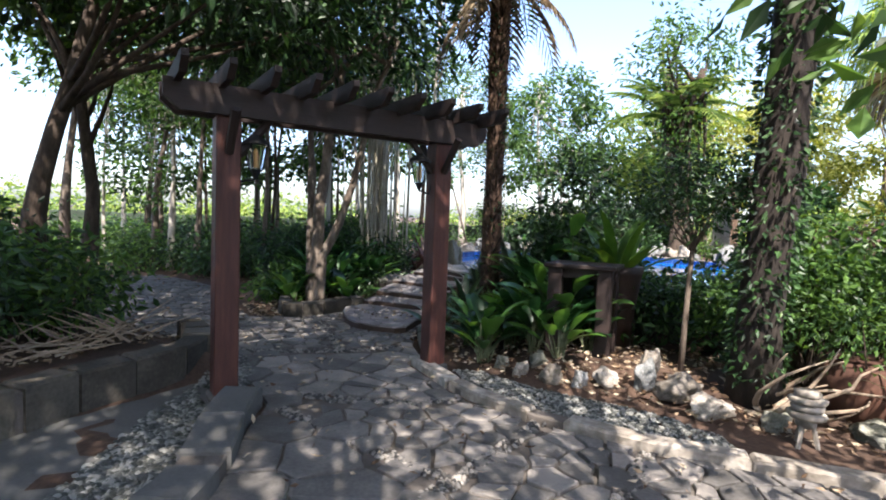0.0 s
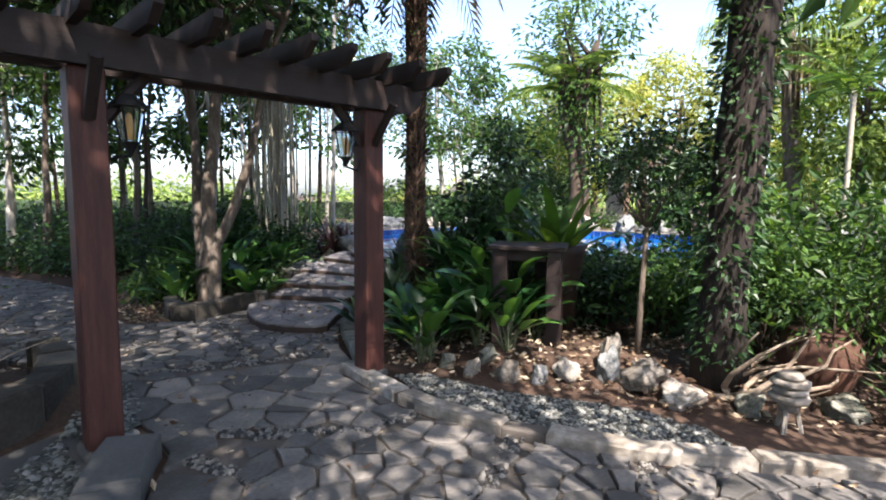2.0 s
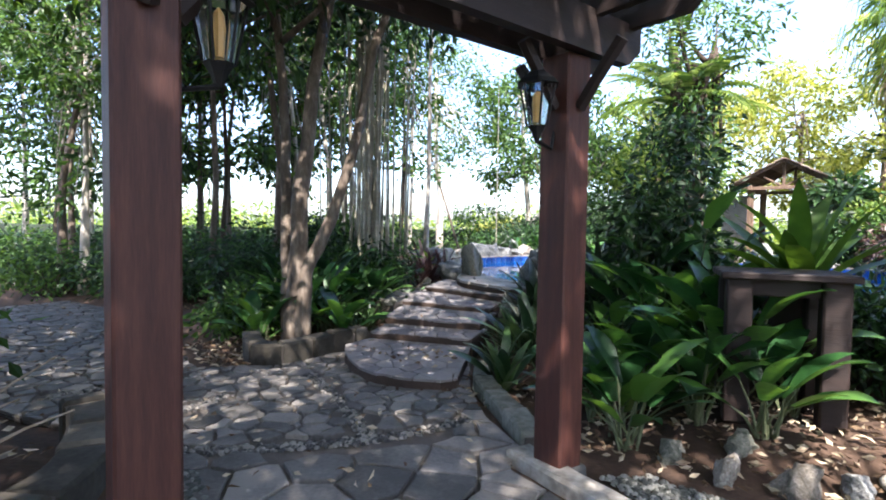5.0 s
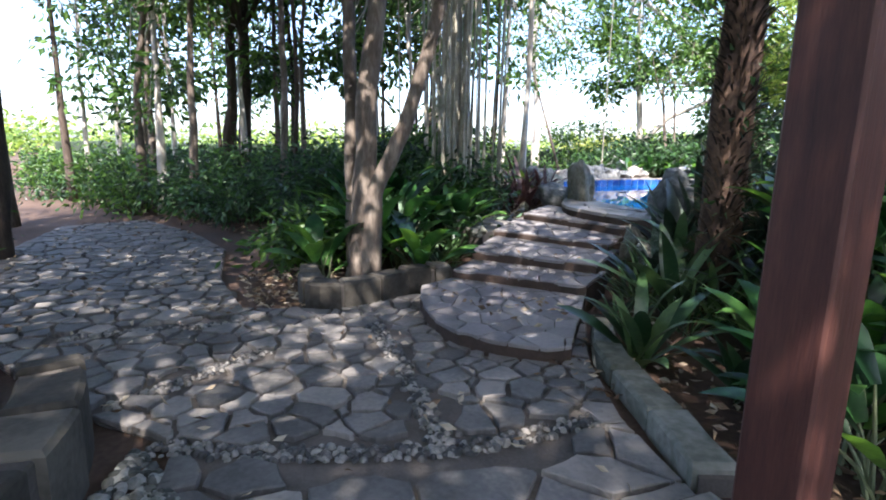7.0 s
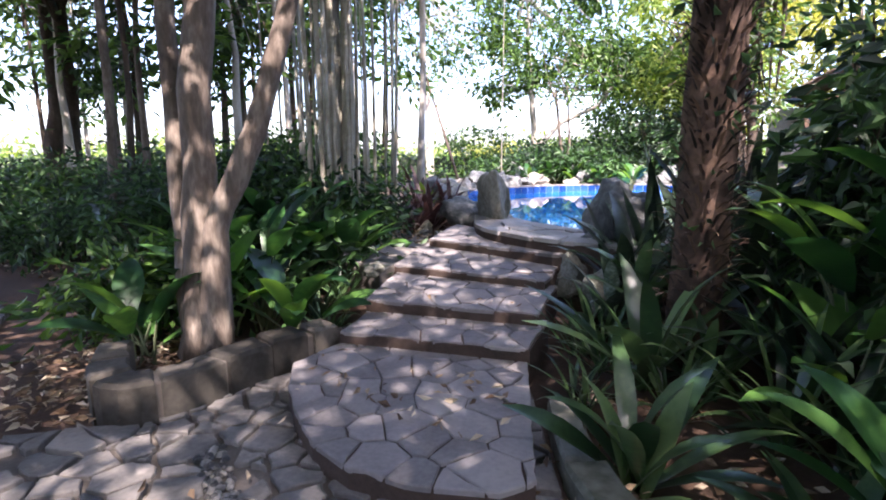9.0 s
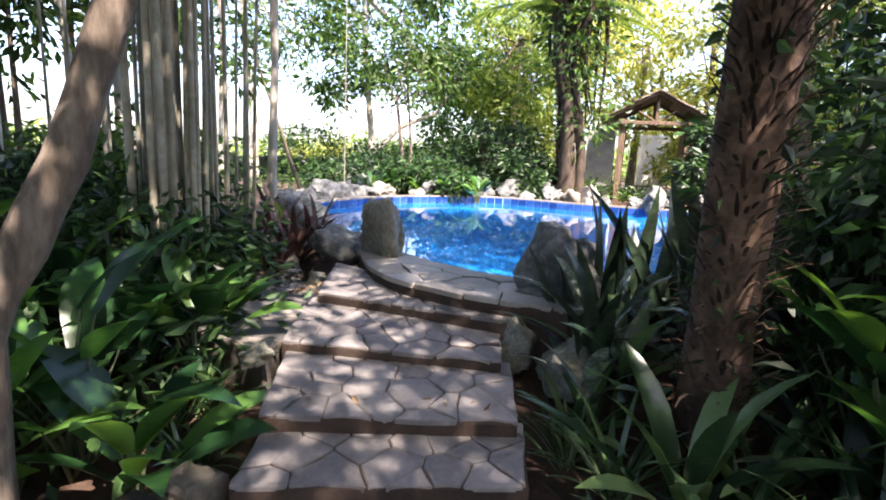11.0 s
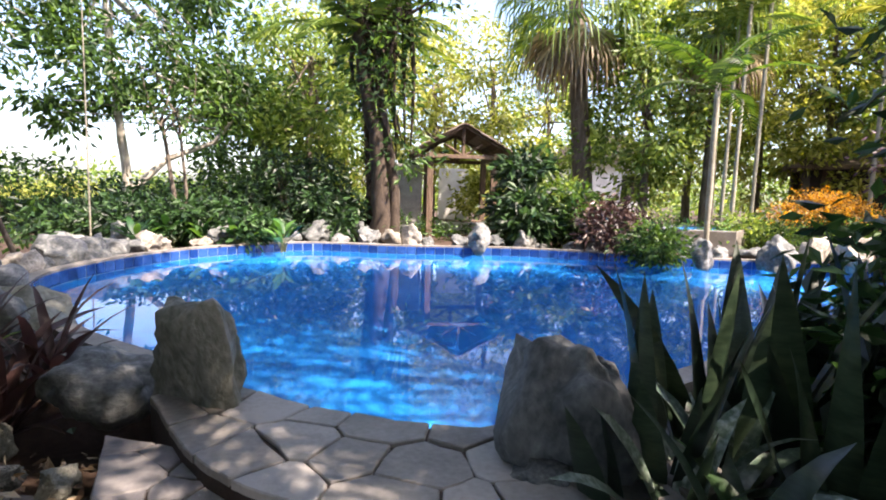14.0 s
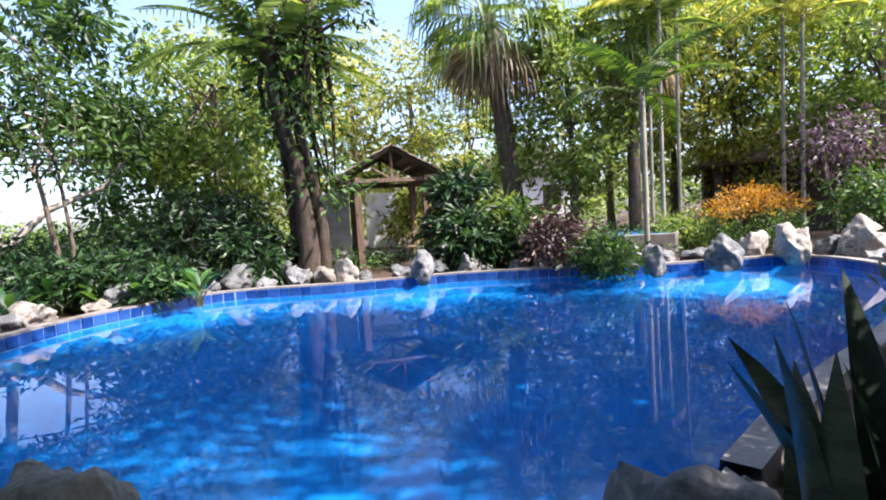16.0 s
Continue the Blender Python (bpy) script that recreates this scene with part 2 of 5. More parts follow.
def tube(g, pts, rad, n=8, rough=0.0, rng=random):
    """A tapered round tube along points."""
    pts = [Vector(p) for p in pts]
    rad = [rad] * len(pts) if isinstance(rad, (int, float)) else rad
    rings, side = [], None
    for i, p in enumerate(pts):
        d = (pts[min(i + 1, len(pts) - 1)] - pts[max(i - 1, 0)]).normalized()
        side = (side - d * side.dot(d)).normalized() if side else d.orthogonal().normalized()
        up = d.cross(side)
        rings.append([p + (side * math.cos(a) + up * math.sin(a)) * rad[i] * (1 + rough * rng.uniform(-1, 1)) for a in (2 * math.pi * k / n for k in range(n))])
    vs = [p for r in rings for p in r]
    fs = [tuple(range(n - 1, -1, -1)), tuple(range(len(vs) - n, len(vs)))]
    for r in range(len(pts) - 1):
        for i in range(n):
            j = (i + 1) % n
            fs.append((r * n + i, r * n + j, r * n + n + j, r * n + n + i))
    g.add(vs, fs)


def bent(a, b, bow, rng, k=6):
    """Points from a to b with a random bow."""
    a, b = Vector(a), Vector(b)
    o = Vector((rng.uniform(-1, 1), rng.uniform(-1, 1), rng.uniform(-0.4, 0.4))) * bow
    return [a.lerp(b, t) + o * math.sin(math.pi * t) + Vector((rng.uniform(-1, 1), rng.uniform(-1, 1), 0)) * bow * 0.12 for t in (i / (k - 1) for i in range(k))]


def strap(g, base, yaw, length, width, lean, bend, n=7, fold=0.25, peak=0.45, twist=0.0, blunt=0.0):
    """A long leaf that arches away from its base: lean from upright, bend over its length (radians)."""
    p = Vector(base)
    out = Vector((math.cos(yaw), math.sin(yaw), 0))
    sd = Vector((-math.sin(yaw), math.cos(yaw), 0))
    vs, fs = [], []
    for i in range(n + 1):
        t = i / n
        a = lean + bend * t * t
        d = out * math.sin(a) + Vector((0, 0, math.cos(a)))
        up = Vector((0, 0, math.sin(a))) - out * math.cos(a)
        w = width * 0.5 * (min(1.0, 0.35 + t / peak * 0.65) if t < peak else max(blunt, 1 - ((t - peak) / (1 - peak)) ** 2))
        tw = twist * t
        s2 = sd * math.cos(tw) + up * math.sin(tw)
        vs += [p - s2 * w + up * w * fold, p, p + s2 * w + up * w * fold]
        p = p + d * (length / n)
    for i in range(n):
        k = i * 3
        fs += [(k, k + 1, k + 4, k + 3), (k + 1, k + 2, k + 5, k + 4)]
    g.add(vs, fs)


def leaves(g, pos, dirs, size, rng, width=0.42, jit=0.5):
    """Many small folded leaves at points, along directions."""
    k = len(pos)
    d = dirs + rng.normal(0, jit, (k, 3))
    d /= np.linalg.norm(d, axis=1)[:, None]
    s = np.cross(d, rng.normal(0, 1, (k, 3)))
    s /= np.linalg.norm(s, axis=1)[:, None]
    nrm = np.cross(d, s)
    ln = size * rng.uniform(0.6, 1.25, (k, 1))
    w = ln * width * 0.5
    a, c = pos, pos + d * ln
    m = pos + d * ln * 0.45
    quad = np.stack([a, m + s * w + nrm * w * 0.35, c - nrm * w * 0.3, m - s * w + nrm * w * 0.35], 1).reshape(-1, 3)
    o = len(g.v)
    g.v.extend(map(tuple, quad.tolist()))
    for i in range(k):
        b = o + 4 * i
        g.f.append((b, b + 1, b + 2))
        g.f.append((b, b + 2, b + 3))


def crown(g, centres, per, spread, size, rng, droop=0.5, width=0.42):
    """Clumps of leaves round the given centres."""
    centres = np.array(centres)
    cs = np.repeat(centres, per, 0)
    off = rng.normal(0, 1, (len(cs), 3)) * np.array([spread, spread, spread * 0.65])
    d = off / (np.linalg.norm(off, axis=1)[:, None] + 1e-6) + np.array([0, 0, -droop])
    leaves(g, cs + off, d, size, rng, width)


def blob_points(c, r, k, rng, inner=0.35):
    """Points in an uneven ellipsoid, mostly near its skin."""
    u = rng.normal(0, 1, (k, 3))
    u /= np.linalg.norm(u, axis=1)[:, None]
    q = rng.uniform(inner, 1.08, (k, 1)) ** 0.6
    return np.array(c) + u * q * np.array(r)


def frond(g, base, yaw, length, lean, bend, pairs=16, leaf=0.3, width=0.03, droop=0.5, stem=0.012, rise=0.25):
    """A feather leaf: midrib with leaflets on both sides."""
    p = Vector(base)
    out = Vector((math.cos(yaw), math.sin(yaw), 0))
    sd = Vector((-math.sin(yaw), math.cos(yaw), 0))
    n = pairs
    pts = [p.copy()]
    for i in range(n):
        t = (i + 1) / n
        a = lean + bend * t
        d = out * math.sin(a) + Vector((0, 0, math.cos(a)))
        up = Vector((0, 0, math.sin(a))) - out * math.cos(a)
        p = p + d * (length / n)
        pts.append(p.copy())
        ln = leaf * math.sin(math.pi * min(0.97, 0.16 + 0.8 * t)) ** 0.7
        for sgn in (1, -1):
            q = (sd * sgn + d * 0.55 + up * rise).normalized()
            tip = p + q * ln + Vector((0, 0, -droop * ln))
            mid = p + q * ln * 0.5 + Vector((0, 0, -droop * ln * 0.18))
            w = d * width
            g.add([p, mid - w, tip, mid + w], [(0, 1, 2), (0, 2, 3)])
    tube(g, pts[::max(1, n // 6)] + [pts[-1]], [stem] + [stem * 0.6] * (len(pts[::max(1, n // 6)]) - 1) + [stem * 0.2], 5)


def rock_geo(seed, flat=1.0, cuts=9, rough=0.17):
    """A broken boulder about 1 m across, centred, with flat faces and pits."""
    rng = random.Random(seed)
    bm = bmesh.new()
    bmesh.ops.create_icosphere(bm, subdivisions=4, radius=0.56)
    planes = [(Vector((rng.uniform(-1, 1), rng.uniform(-1, 1), rng.uniform(-0.6, 1))).normalized(), rng.uniform(0.3, 0.48)) for _ in range(cuts)]
    o = Vector((seed * 3.7, seed * 1.3, 0))
    for v in bm.verts:
        q = v.co / 0.56
        p = 2.0 + 3.2 * ((seed * 7) % 5) / 4
        v.co *= 1.0 / (abs(q.x) ** p + abs(q.y) ** p + abs(q.z) ** p) ** (1 / p) * 0.86
        for nrm, dd in planes:
            e = v.co.dot(nrm) - dd
            if e > 0:
                v.co -= nrm * e * 0.97
        q = v.co
        k = noise.noise(q * 2.2 + o) * rough + noise.noise(q * 6.5 + o) * rough * 0.38 + noise.noise(q * 17 + o) * rough * 0.16 - abs(noise.noise(q * 4.3 + o * 2)) * rough * 0.5
        v.co += q.normalized() * k
        v.co.z *= flat
    g = Geo()
    g.add([v.co.copy() for v in bm.verts], [[v.index for v in f.verts] for f in bm.faces])
    bm.free()
    return g


ROCKS = {}


def rock(x, y, z, sx, sy, sz, seed, material, label, rz=None, name="boulder", sink=0.12, tilt=(0, 0), group=""):
    """A boulder standing on z, of the given size."""
    key = (seed % 9, material.name)
    if key not in ROCKS:
        ROCKS[key] = rock_geo(seed % 9 + 1).mesh("rock", material, True)
    ob = new(name, ROCKS[key])
    ob.matrix_basis = Matrix.LocRotScale((x, y, z + sz * (0.5 - sink)), Euler((tilt[0], tilt[1], seed * 1.7 if rz is None else rz)), (sx, sy, sz))
    return tagged(ob, label, "rock", group)


# ---- the lie of the land ----
def smooth(t):
    t = max(0.0, min(1.0, t))
    return t * t * (3 - 2 * t)


def land(x, y):
    """Height of the ground."""
    ye = y + 0.4 * min(0.0, x + 2.6) * (1 if y < 13 else 0.3)
    h = 0.58 * smooth((ye - 8.7) / 2.6)
    if x < 0.2:
        low = 0.30 * smooth((y - 9.0) / 2.0) if y < 12.6 else 0.58
        h = min(h, low + (h - low) * smooth((x + 0.3) / 0.5)) if x > -3.9 else h
    bed = smooth((x - 1.2) / 1.0) * smooth((y - 7.3) / 0.8) * smooth((10.5 - y) / 2.5)
    h = max(h, 0.16 * bed)
    wall_bed = smooth((-0.55 - x) / 0.35) * smooth((6.0 - y) / 0.4)
    return max(h, 0.24 * wall_bed)


POOL = [(-1.5, 12.5), (-1.28, 12.1), (-1.0, 11.78), (-0.68, 11.5), (-0.35, 11.32), (0.1, 11.32), (0.8, 11.6), (2.2, 11.95), (4.2, 12.3), (6.2, 12.9), (7.9, 13.6),
        (8.9, 14.6), (9.15, 15.6), (7.8, 16.35), (6.7, 16.95), (5.7, 17.95), (3.9, 19.15), (1.8, 19.75), (-0.1, 20.6), (-1.9, 19.75), (-3.0, 18.3), (-3.5, 16.6), (-3.1, 14.9), (-2.2, 13.4)]


def ring_smooth(poly, k):
    """A closed, smoothed outline."""
    out = []
    n = len(poly)
    for i in range(n):
        p0, p1, p2, p3 = (Vector(poly[(i + j) % n]) for j in (-1, 0, 1, 2))
        for s in range(k):
            t = s / k
            out.append(0.5 * ((2 * p1) + (p2 - p0) * t + (2 * p0 - 5 * p1 + 4 * p2 - p3) * t * t + (3 * p1 - p0 - 3 * p2 + p3) * t ** 3))
    return out


def inside(p, poly):
    c = False
    for i in range(len(poly)):
        a, b = poly[i], poly[i - 1]
        if (a[1] > p[1]) != (b[1] > p[1]) and p[0] < (b[0] - a[0]) * (p[1] - a[1]) / (b[1] - a[1]) + a[0]:
            c = not c
    return c


def offset(ring, d):
    """The outline moved outwards (d > 0) along its normals."""
    n = len(ring)
    area = sum(ring[i - 1].x * ring[i].y - ring[i].x * ring[i - 1].y for i in range(n))
    sg = 1 if area > 0 else -1
    out = []
    for i in range(n):
        tg = (ring[(i + 1) % n] - ring[i - 1]).normalized()
        out.append(ring[i] + Vector((tg.y, -tg.x)) * d * sg)
    return out


RIM = ring_smooth(POOL, 8)
RIM_Z, WATER_Z = 0.66, 0.50
SMALL = [Vector((7.53, 19.09)), Vector((8.89, 17.86)), Vector((10.58, 18.98)), Vector((9.67, 20.41))]


def axis(a, b, fine_a, fine_b, step):
    """Grid lines: close together where the walk is, far apart towards the horizon."""
    mid = list(np.arange(fine_a, fine_b + 1e-6, step))
    lo, hi, k = [], [], step
    q = fine_a
    while q > a:
        k *= 1.35
        q -= k
        lo.append(q)
    q, k = fine_b, step
    while q < b:
        k *= 1.35
        q += k
        hi.append(q)
    return lo[::-1] + mid + hi


def build_ground():
    xs, ys = axis(-900, 900, -9, 11, 0.22), axis(-900, 900, 0, 24, 0.22)
    hole = [tuple(p) for p in offset(RIM, 0.12)]
    g = Geo()
    for y in ys:
        for x in xs:
            near = abs(x) < 12 and -2 < y < 26
            z = land(x, y) - 0.035
            if near:
                z += 0.03 * noise.noise(Vector((x * 1.3, y * 1.3, 0))) + 0.012 * noise.noise(Vector((x * 6, y * 6, 3)))
            g.v.append((x, y, z))
    nx = len(xs)
    for j in range(len(ys) - 1):
        for i in range(nx - 1):
            c = ((xs[i] + xs[i + 1]) / 2, (ys[j] + ys[j + 1]) / 2)
            if -4 < c[0] < 10 and 11 < c[1] < 21 and inside(c, hole):
                continue
            g.f.append((j * nx + i, j * nx + i + 1, (j + 1) * nx + i + 1, (j + 1) * nx + i))
    tagged(part("ground", g, M_EARTH, smooth=True), "brown garden earth with dry leaves and bare soil", "ground", kind="structure")


build_ground()


# ---- flat stones ----
def clip(poly, a, b, c):
    """The part of a polygon where a*x + b*y <= c."""
    out = []
    for i in range(len(poly)):
        p, q = poly[i - 1], poly[i]
        dp, dq = a * p[0] + b * p[1] - c, a * q[0] + b * q[1] - c
        if dp <= 0:
            out.append(p)
        if (dp < 0 < dq) or (dq < 0 < dp):
            t = dp / (dp - dq)
            out.append((p[0] + (q[0] - p[0]) * t, p[1] + (q[1] - p[1]) * t))
    return out


def cells(pts, region):
    """The cell of each point inside a convex region."""
    res = []
    P = np.array(pts)
    wr = random.Random(len(pts))
    wgt = [wr.uniform(-1, 1) for _ in pts]
    for i, p in enumerate(pts):
        d = ((P - P[i]) ** 2).sum(1)
        poly = list(region)
        for j in np.argsort(d)[1:16]:
            q = P[j]
            a, b = q[0] - p[0], q[1] - p[1]
            poly = clip(poly, a, b, (q[0] ** 2 + q[1] ** 2 - p[0] ** 2 - p[1] ** 2) / 2 + 0.006 * (wgt[i] - wgt[j]))
            if len(poly) < 3:
                break
        res.append(poly)
    return res


def stone_slab(g, poly, z, thick, gap, rng, slope=None):
    """One flat stone: shrunken by the joint, with nibbled corners and a rounded rim."""
    cx, cy = sum(p[0] for p in poly) / len(poly), sum(p[1] for p in poly) / len(poly)
    ring = []
    for i in range(len(poly)):
        a, b, c = poly[i - 1], poly[i], poly[(i + 1) % len(poly)]
        for q, w in ((a, 0.035), (c, 0.035), (c, rng.uniform(0.35, 0.65))):
            e = 0.0 if w < 0.1 else 0.045
            ring.append((b[0] + (q[0] - b[0]) * w + (q[1] - b[1]) * rng.uniform(-e, e), b[1] + (q[1] - b[1]) * w - (q[0] - b[0]) * rng.uniform(-e, e)))
    def shrink(p, d):
        vx, vy = p[0] - cx, p[1] - cy
        L = math.hypot(vx, vy) + 1e-6
        k = max(0.3, 1 - d / L)
        return (cx + vx * k, cy + vy * k)
    ring = [shrink(p, gap * 0.8 + rng.uniform(0, gap * 1.2)) for p in ring]
    n = len(ring)
    tx, ty = rng.uniform(-0.014, 0.014), rng.uniform(-0.014, 0.014)
    f = (lambda x, y: z + (x - cx) * tx + (y - cy) * ty) if slope is None else (lambda x, y: slope(x, y) + (x - cx) * tx + (y - cy) * ty)
    vs = [(x, y, f(x, y) - thick) for x, y in ring] + [(x, y, f(x, y) - 0.005) for x, y in ring]
    vs += [(*shrink((x, y), 0.006), f(x, y)) for x, y in ring]
    fs = [tuple(range(2 * n, 3 * n))]
    for r in (0, 1):
        for i in range(n):
            j = (i + 1) % n
            fs.append((r * n + i, r * n + j, r * n + n + j, r * n + n + i))
    g.add(vs, fs)


def scatter(poly, r, rng, tries=0, near=None):
    """Points no closer than r to each other inside an outline."""
    x0, x1 = min(p[0] for p in poly), max(p[0] for p in poly)
    y0, y1 = min(p[1] for p in poly), max(p[1] for p in poly)
    cell, bins, pts = 0.5, {}, []
    tries = tries or int((x1 - x0) * (y1 - y0) * (260 if near else 14 / (r * r)))
    for _ in range(tries):
        p = (rng.uniform(x0, x1), rng.uniform(y0, y1))
        rr = r if near is None else near(p)
        if not inside(p, poly):
            continue
        i, j = int(p[0] // cell), int(p[1] // cell)
        if all((p[0] - q[0]) ** 2 + (p[1] - q[1]) ** 2 > rr * rr for a in (-1, 0, 1) for c in (-1, 0, 1) for q in bins.get((i + a, j + c), ())):
            bins.setdefault((i, j), []).append(p)
            pts.append(p)
    return pts


def flagging(parent, poly, z, r, rng, material, thick=0.06, gap=0.012, skip=None, slope=None, limit=300, order=None):
    """Irregular flagstones over an outline, each a piece of its own."""
    pts = scatter(poly, r, rng) if not callable(r) else scatter(poly, 0, rng, near=r)
    todo = []
    for p, c in zip(pts, cells(pts, poly)):
        tidy = []
        for q in c:
            if not tidy or math.hypot(q[0] - tidy[-1][0], q[1] - tidy[-1][1]) > 0.02:
                tidy.append(q)
        if len(tidy) >= 3 and not (skip and skip(p)):
            todo.append((p, tidy))
    if order:
        todo.sort(key=lambda e: order(e[0]))
    rest = Geo()
    for i, (p, c) in enumerate(todo):
        lift = rng.uniform(-0.006, 0.006)
        if i < limit:
            g = Geo()
            stone_slab(g, c, z + lift, thick, gap, rng, slope)
            part("flagstone", g, material, parent)
        else:
            stone_slab(rest, c, z + lift, thick, gap, rng, slope)
    if rest.v:
        tagged(part("far_flagstones", rest, material, parent), kind="stuff")


def outset(poly, d):
    """An outline grown by d from its middle."""
    cx, cy = sum(p[0] for p in poly) / len(poly), sum(p[1] for p in poly) / len(poly)
    return [(x + (x - cx) * d / math.hypot(x - cx, y - cy), y + (y - cy) * d / math.hypot(x - cx, y - cy)) for x, y in poly]


def prism(g, poly, z0, z1, bev=0.015, top=True):
    """An upright solid over an outline, with a rounded upper edge."""
    n = len(poly)
    cx, cy = sum(p[0] for p in poly) / n, sum(p[1] for p in poly) / n
    area = sum(poly[i - 1][0] * poly[i][1] - poly[i][0] * poly[i - 1][1] for i in range(n))
    poly = list(poly) if area > 0 else list(poly)[::-1]
    vs = [(x, y, z0) for x, y in poly] + [(x, y, z1 - bev) for x, y in poly]
    vs += [(x + (cx - x) * bev / max(0.05, math.hypot(cx - x, cy - y)), y + (cy - y) * bev / max(0.05, math.hypot(cx - x, cy - y)), z1) for x, y in poly]
    fs = [tuple(range(2 * n, 3 * n))] if top else []
    for r in (0, 1):
        for i in range(n):
            j = (i + 1) % n
            fs.append((r * n + i, r * n + j, r * n + n + j, r * n + n + i))
    g.add(vs, fs)


def band(points, half, n=None):
    """The outline of a strip along points."""
    P = [Vector(p) for p in points]
    a, b = [], []
    for i, p in enumerate(P):
        t = (P[min(i + 1, len(P) - 1)] - P[max(i - 1, 0)]).normalized()
        nn = Vector((-t.y, t.x))
        a.append(tuple(p + nn * half))
        b.append(tuple(p - nn * half))
    return a + b[::-1]


def along(points, step):
    """Evenly spaced points on a polyline, with tangents."""
    P = [Vector(p) for p in points]
    out, carry = [], 0.0
    for a, b in zip(P, P[1:]):
        L = (b - a).length
        s = carry
        while s < L:
            out.append((a + (b - a) * (s / L), (b - a).normalized()))
            s += step
        carry = s - L
    return out


def curve(points, k=6):
    """An open smoothed line."""
    P = [Vector(points[0])] + [Vector(p) for p in points] + [Vector(points[-1])]
    out = []
    for i in range(1, len(P) - 2):
        p0, p1, p2, p3 = P[i - 1:i + 3]
        for s in range(k):
            t = s / k
            out.append(0.5 * ((2 * p1) + (p2 - p0) * t + (2 * p0 - 5 * p1 + 4 * p2 - p3) * t * t + (3 * p1 - p0 - 3 * p2 + p3) * t ** 3))
    return out + [P[-2]]


# ---- paths and walls ----
STRIPS = [[(-1.6, 8.1), (-0.98, 7.65), (-0.44, 7.22), (-0.2, 7.0)], [(-1.25, 6.3), (-0.75, 6.6), (-0.3, 6.95), (0.0, 7.3), (0.22, 7.7)],
          [(-3.04, 6.6), (-2.65, 7.2), (-2.3, 7.6)], [(-1.78, 6.35), (-1.79, 6.75), (-1.8, 7.3)], [(0.15, 5.6), (0.9, 5.75), (1.55, 6.1), (1.75, 6.45)],
          [(2.3, 4.3), (2.47, 5.18), (2.54, 6.3)], [(3.3, 4.6), (3.38, 5.4), (3.4, 6.25)], [(0.6, 5.33), (1.65, 5.16), (2.46, 5.07)]]


def near_strip(p, d):
    for s in STRIPS:
        for a, b in zip(s, s[1:]):
            A, B, Q = Vector(a), Vector(b), Vector(p)
            t = max(0, min(1, (Q - A).dot(B - A) / (B - A).length_squared))
            if (Q - A.lerp(B, t)).length < d:
                return True
    return False


COURT = [(1.95, 1.2), (1.86, 2.6), (1.7, 3.4), (1.48, 3.95), (1.25, 4.35), (0.85, 4.8), (0.5, 5.3), (0.15, 5.5), (-0.6, 5.85), (-1.2, 6.35), (-1.7, 6.25), (-2.9, 6.2), (-4.6, 6.4), (-6.6, 7.2), (-8.6, 8.6), (-8.4, 9.8), (-6.6, 9.6),
         (-5.0, 9.1), (-3.7, 8.2), (-2.7, 7.75), (-2.2, 8.1), (-1.9, 8.9), (-1.62, 9.2), (-0.4, 9.3), (-0.05, 8.4), (0.35, 7.75), (0.78, 7.3), (0.72, 7.05), (1.65, 6.48), (2.3, 6.3), (2.7, 6.26), (3.5, 6.23), (4.8, 6.45), (7.5, 6.8), (7.5, 1.0), (3, 0.5)]


def build_court():
    rng = random.Random(4)
    g = Geo()
    g.add([(x, y, -0.02 + land(x, y) * 0.0) for x, y in COURT], [tuple(range(len(COURT)))])
    pave = tagged(part("pavement", g, M_MORTAR), "flagstone paving of grey irregular stones with dark joints", "pavement", kind="structure")
    def size(p):
        x, y = p
        if y < 5.4 - 0.13 * x and x < 2.6:
            return 0.45
        if -1.3 < x < 0.8 and y < min(7.5, 7.2 + x):
            return 0.30
        return 0.17 if x > 0.9 else 0.118

    flagging(pave, COURT, 0.008, size, rng, M_FLAG, gap=0.011, skip=lambda p: near_strip(p, 0.075), order=lambda p: max(0, abs(p[0] + 0.3) - 2.5) + abs(p[1] - 6.0))


build_court()


def pebbles(name, spots, material, label, size=0.035, tall=0.7, seed=1):
    """Many small rounded stones as one object."""
    rng = random.Random(seed)
    g = Geo()
    for x, y, z in spots:
        r = size * rng.uniform(0.55, 1.25)
        a = rng.uniform(0, 6.3)
        rx, ry, rz = r * rng.uniform(0.75, 1.2), r * rng.uniform(0.55, 0.9), r * tall * rng.uniform(0.7, 1.2)
        vs = []
        for zz, k in ((0.0, 1.0), (0.62, 0.82), (0.98, 0.35)):
            for i in range(6):
                t = 2 * math.pi * i / 6
                px, py = rx * k * math.cos(t), ry * k * math.sin(t)
                vs.append((x + px * math.cos(a) - py * math.sin(a), y + px * math.sin(a) + py * math.cos(a), z + zz * rz))
        fs = [(12, 13, 14, 15, 16, 17)]
        for q in (0, 6):
            for i in range(6):
                j = (i + 1) % 6
                fs.append((q + i, q + j, q + 6 + j, q + 6 + i))
        g.add(vs, fs)
    return tagged(part(name, g, material, smooth=True), label, "pebbles", kind="stuff")


def fill(poly, k, rng, z=0.0, follow=False):
    x0, x1 = min(p[0] for p in poly), max(p[0] for p in poly)
    y0, y1 = min(p[1] for p in poly), max(p[1] for p in poly)
    out = []
    while len(out) < k:
        p = (rng.uniform(x0, x1), rng.uniform(y0, y1))
        if inside(p, poly):
            out.append((*p, (land(*p) if follow else 0) + z))
    return out


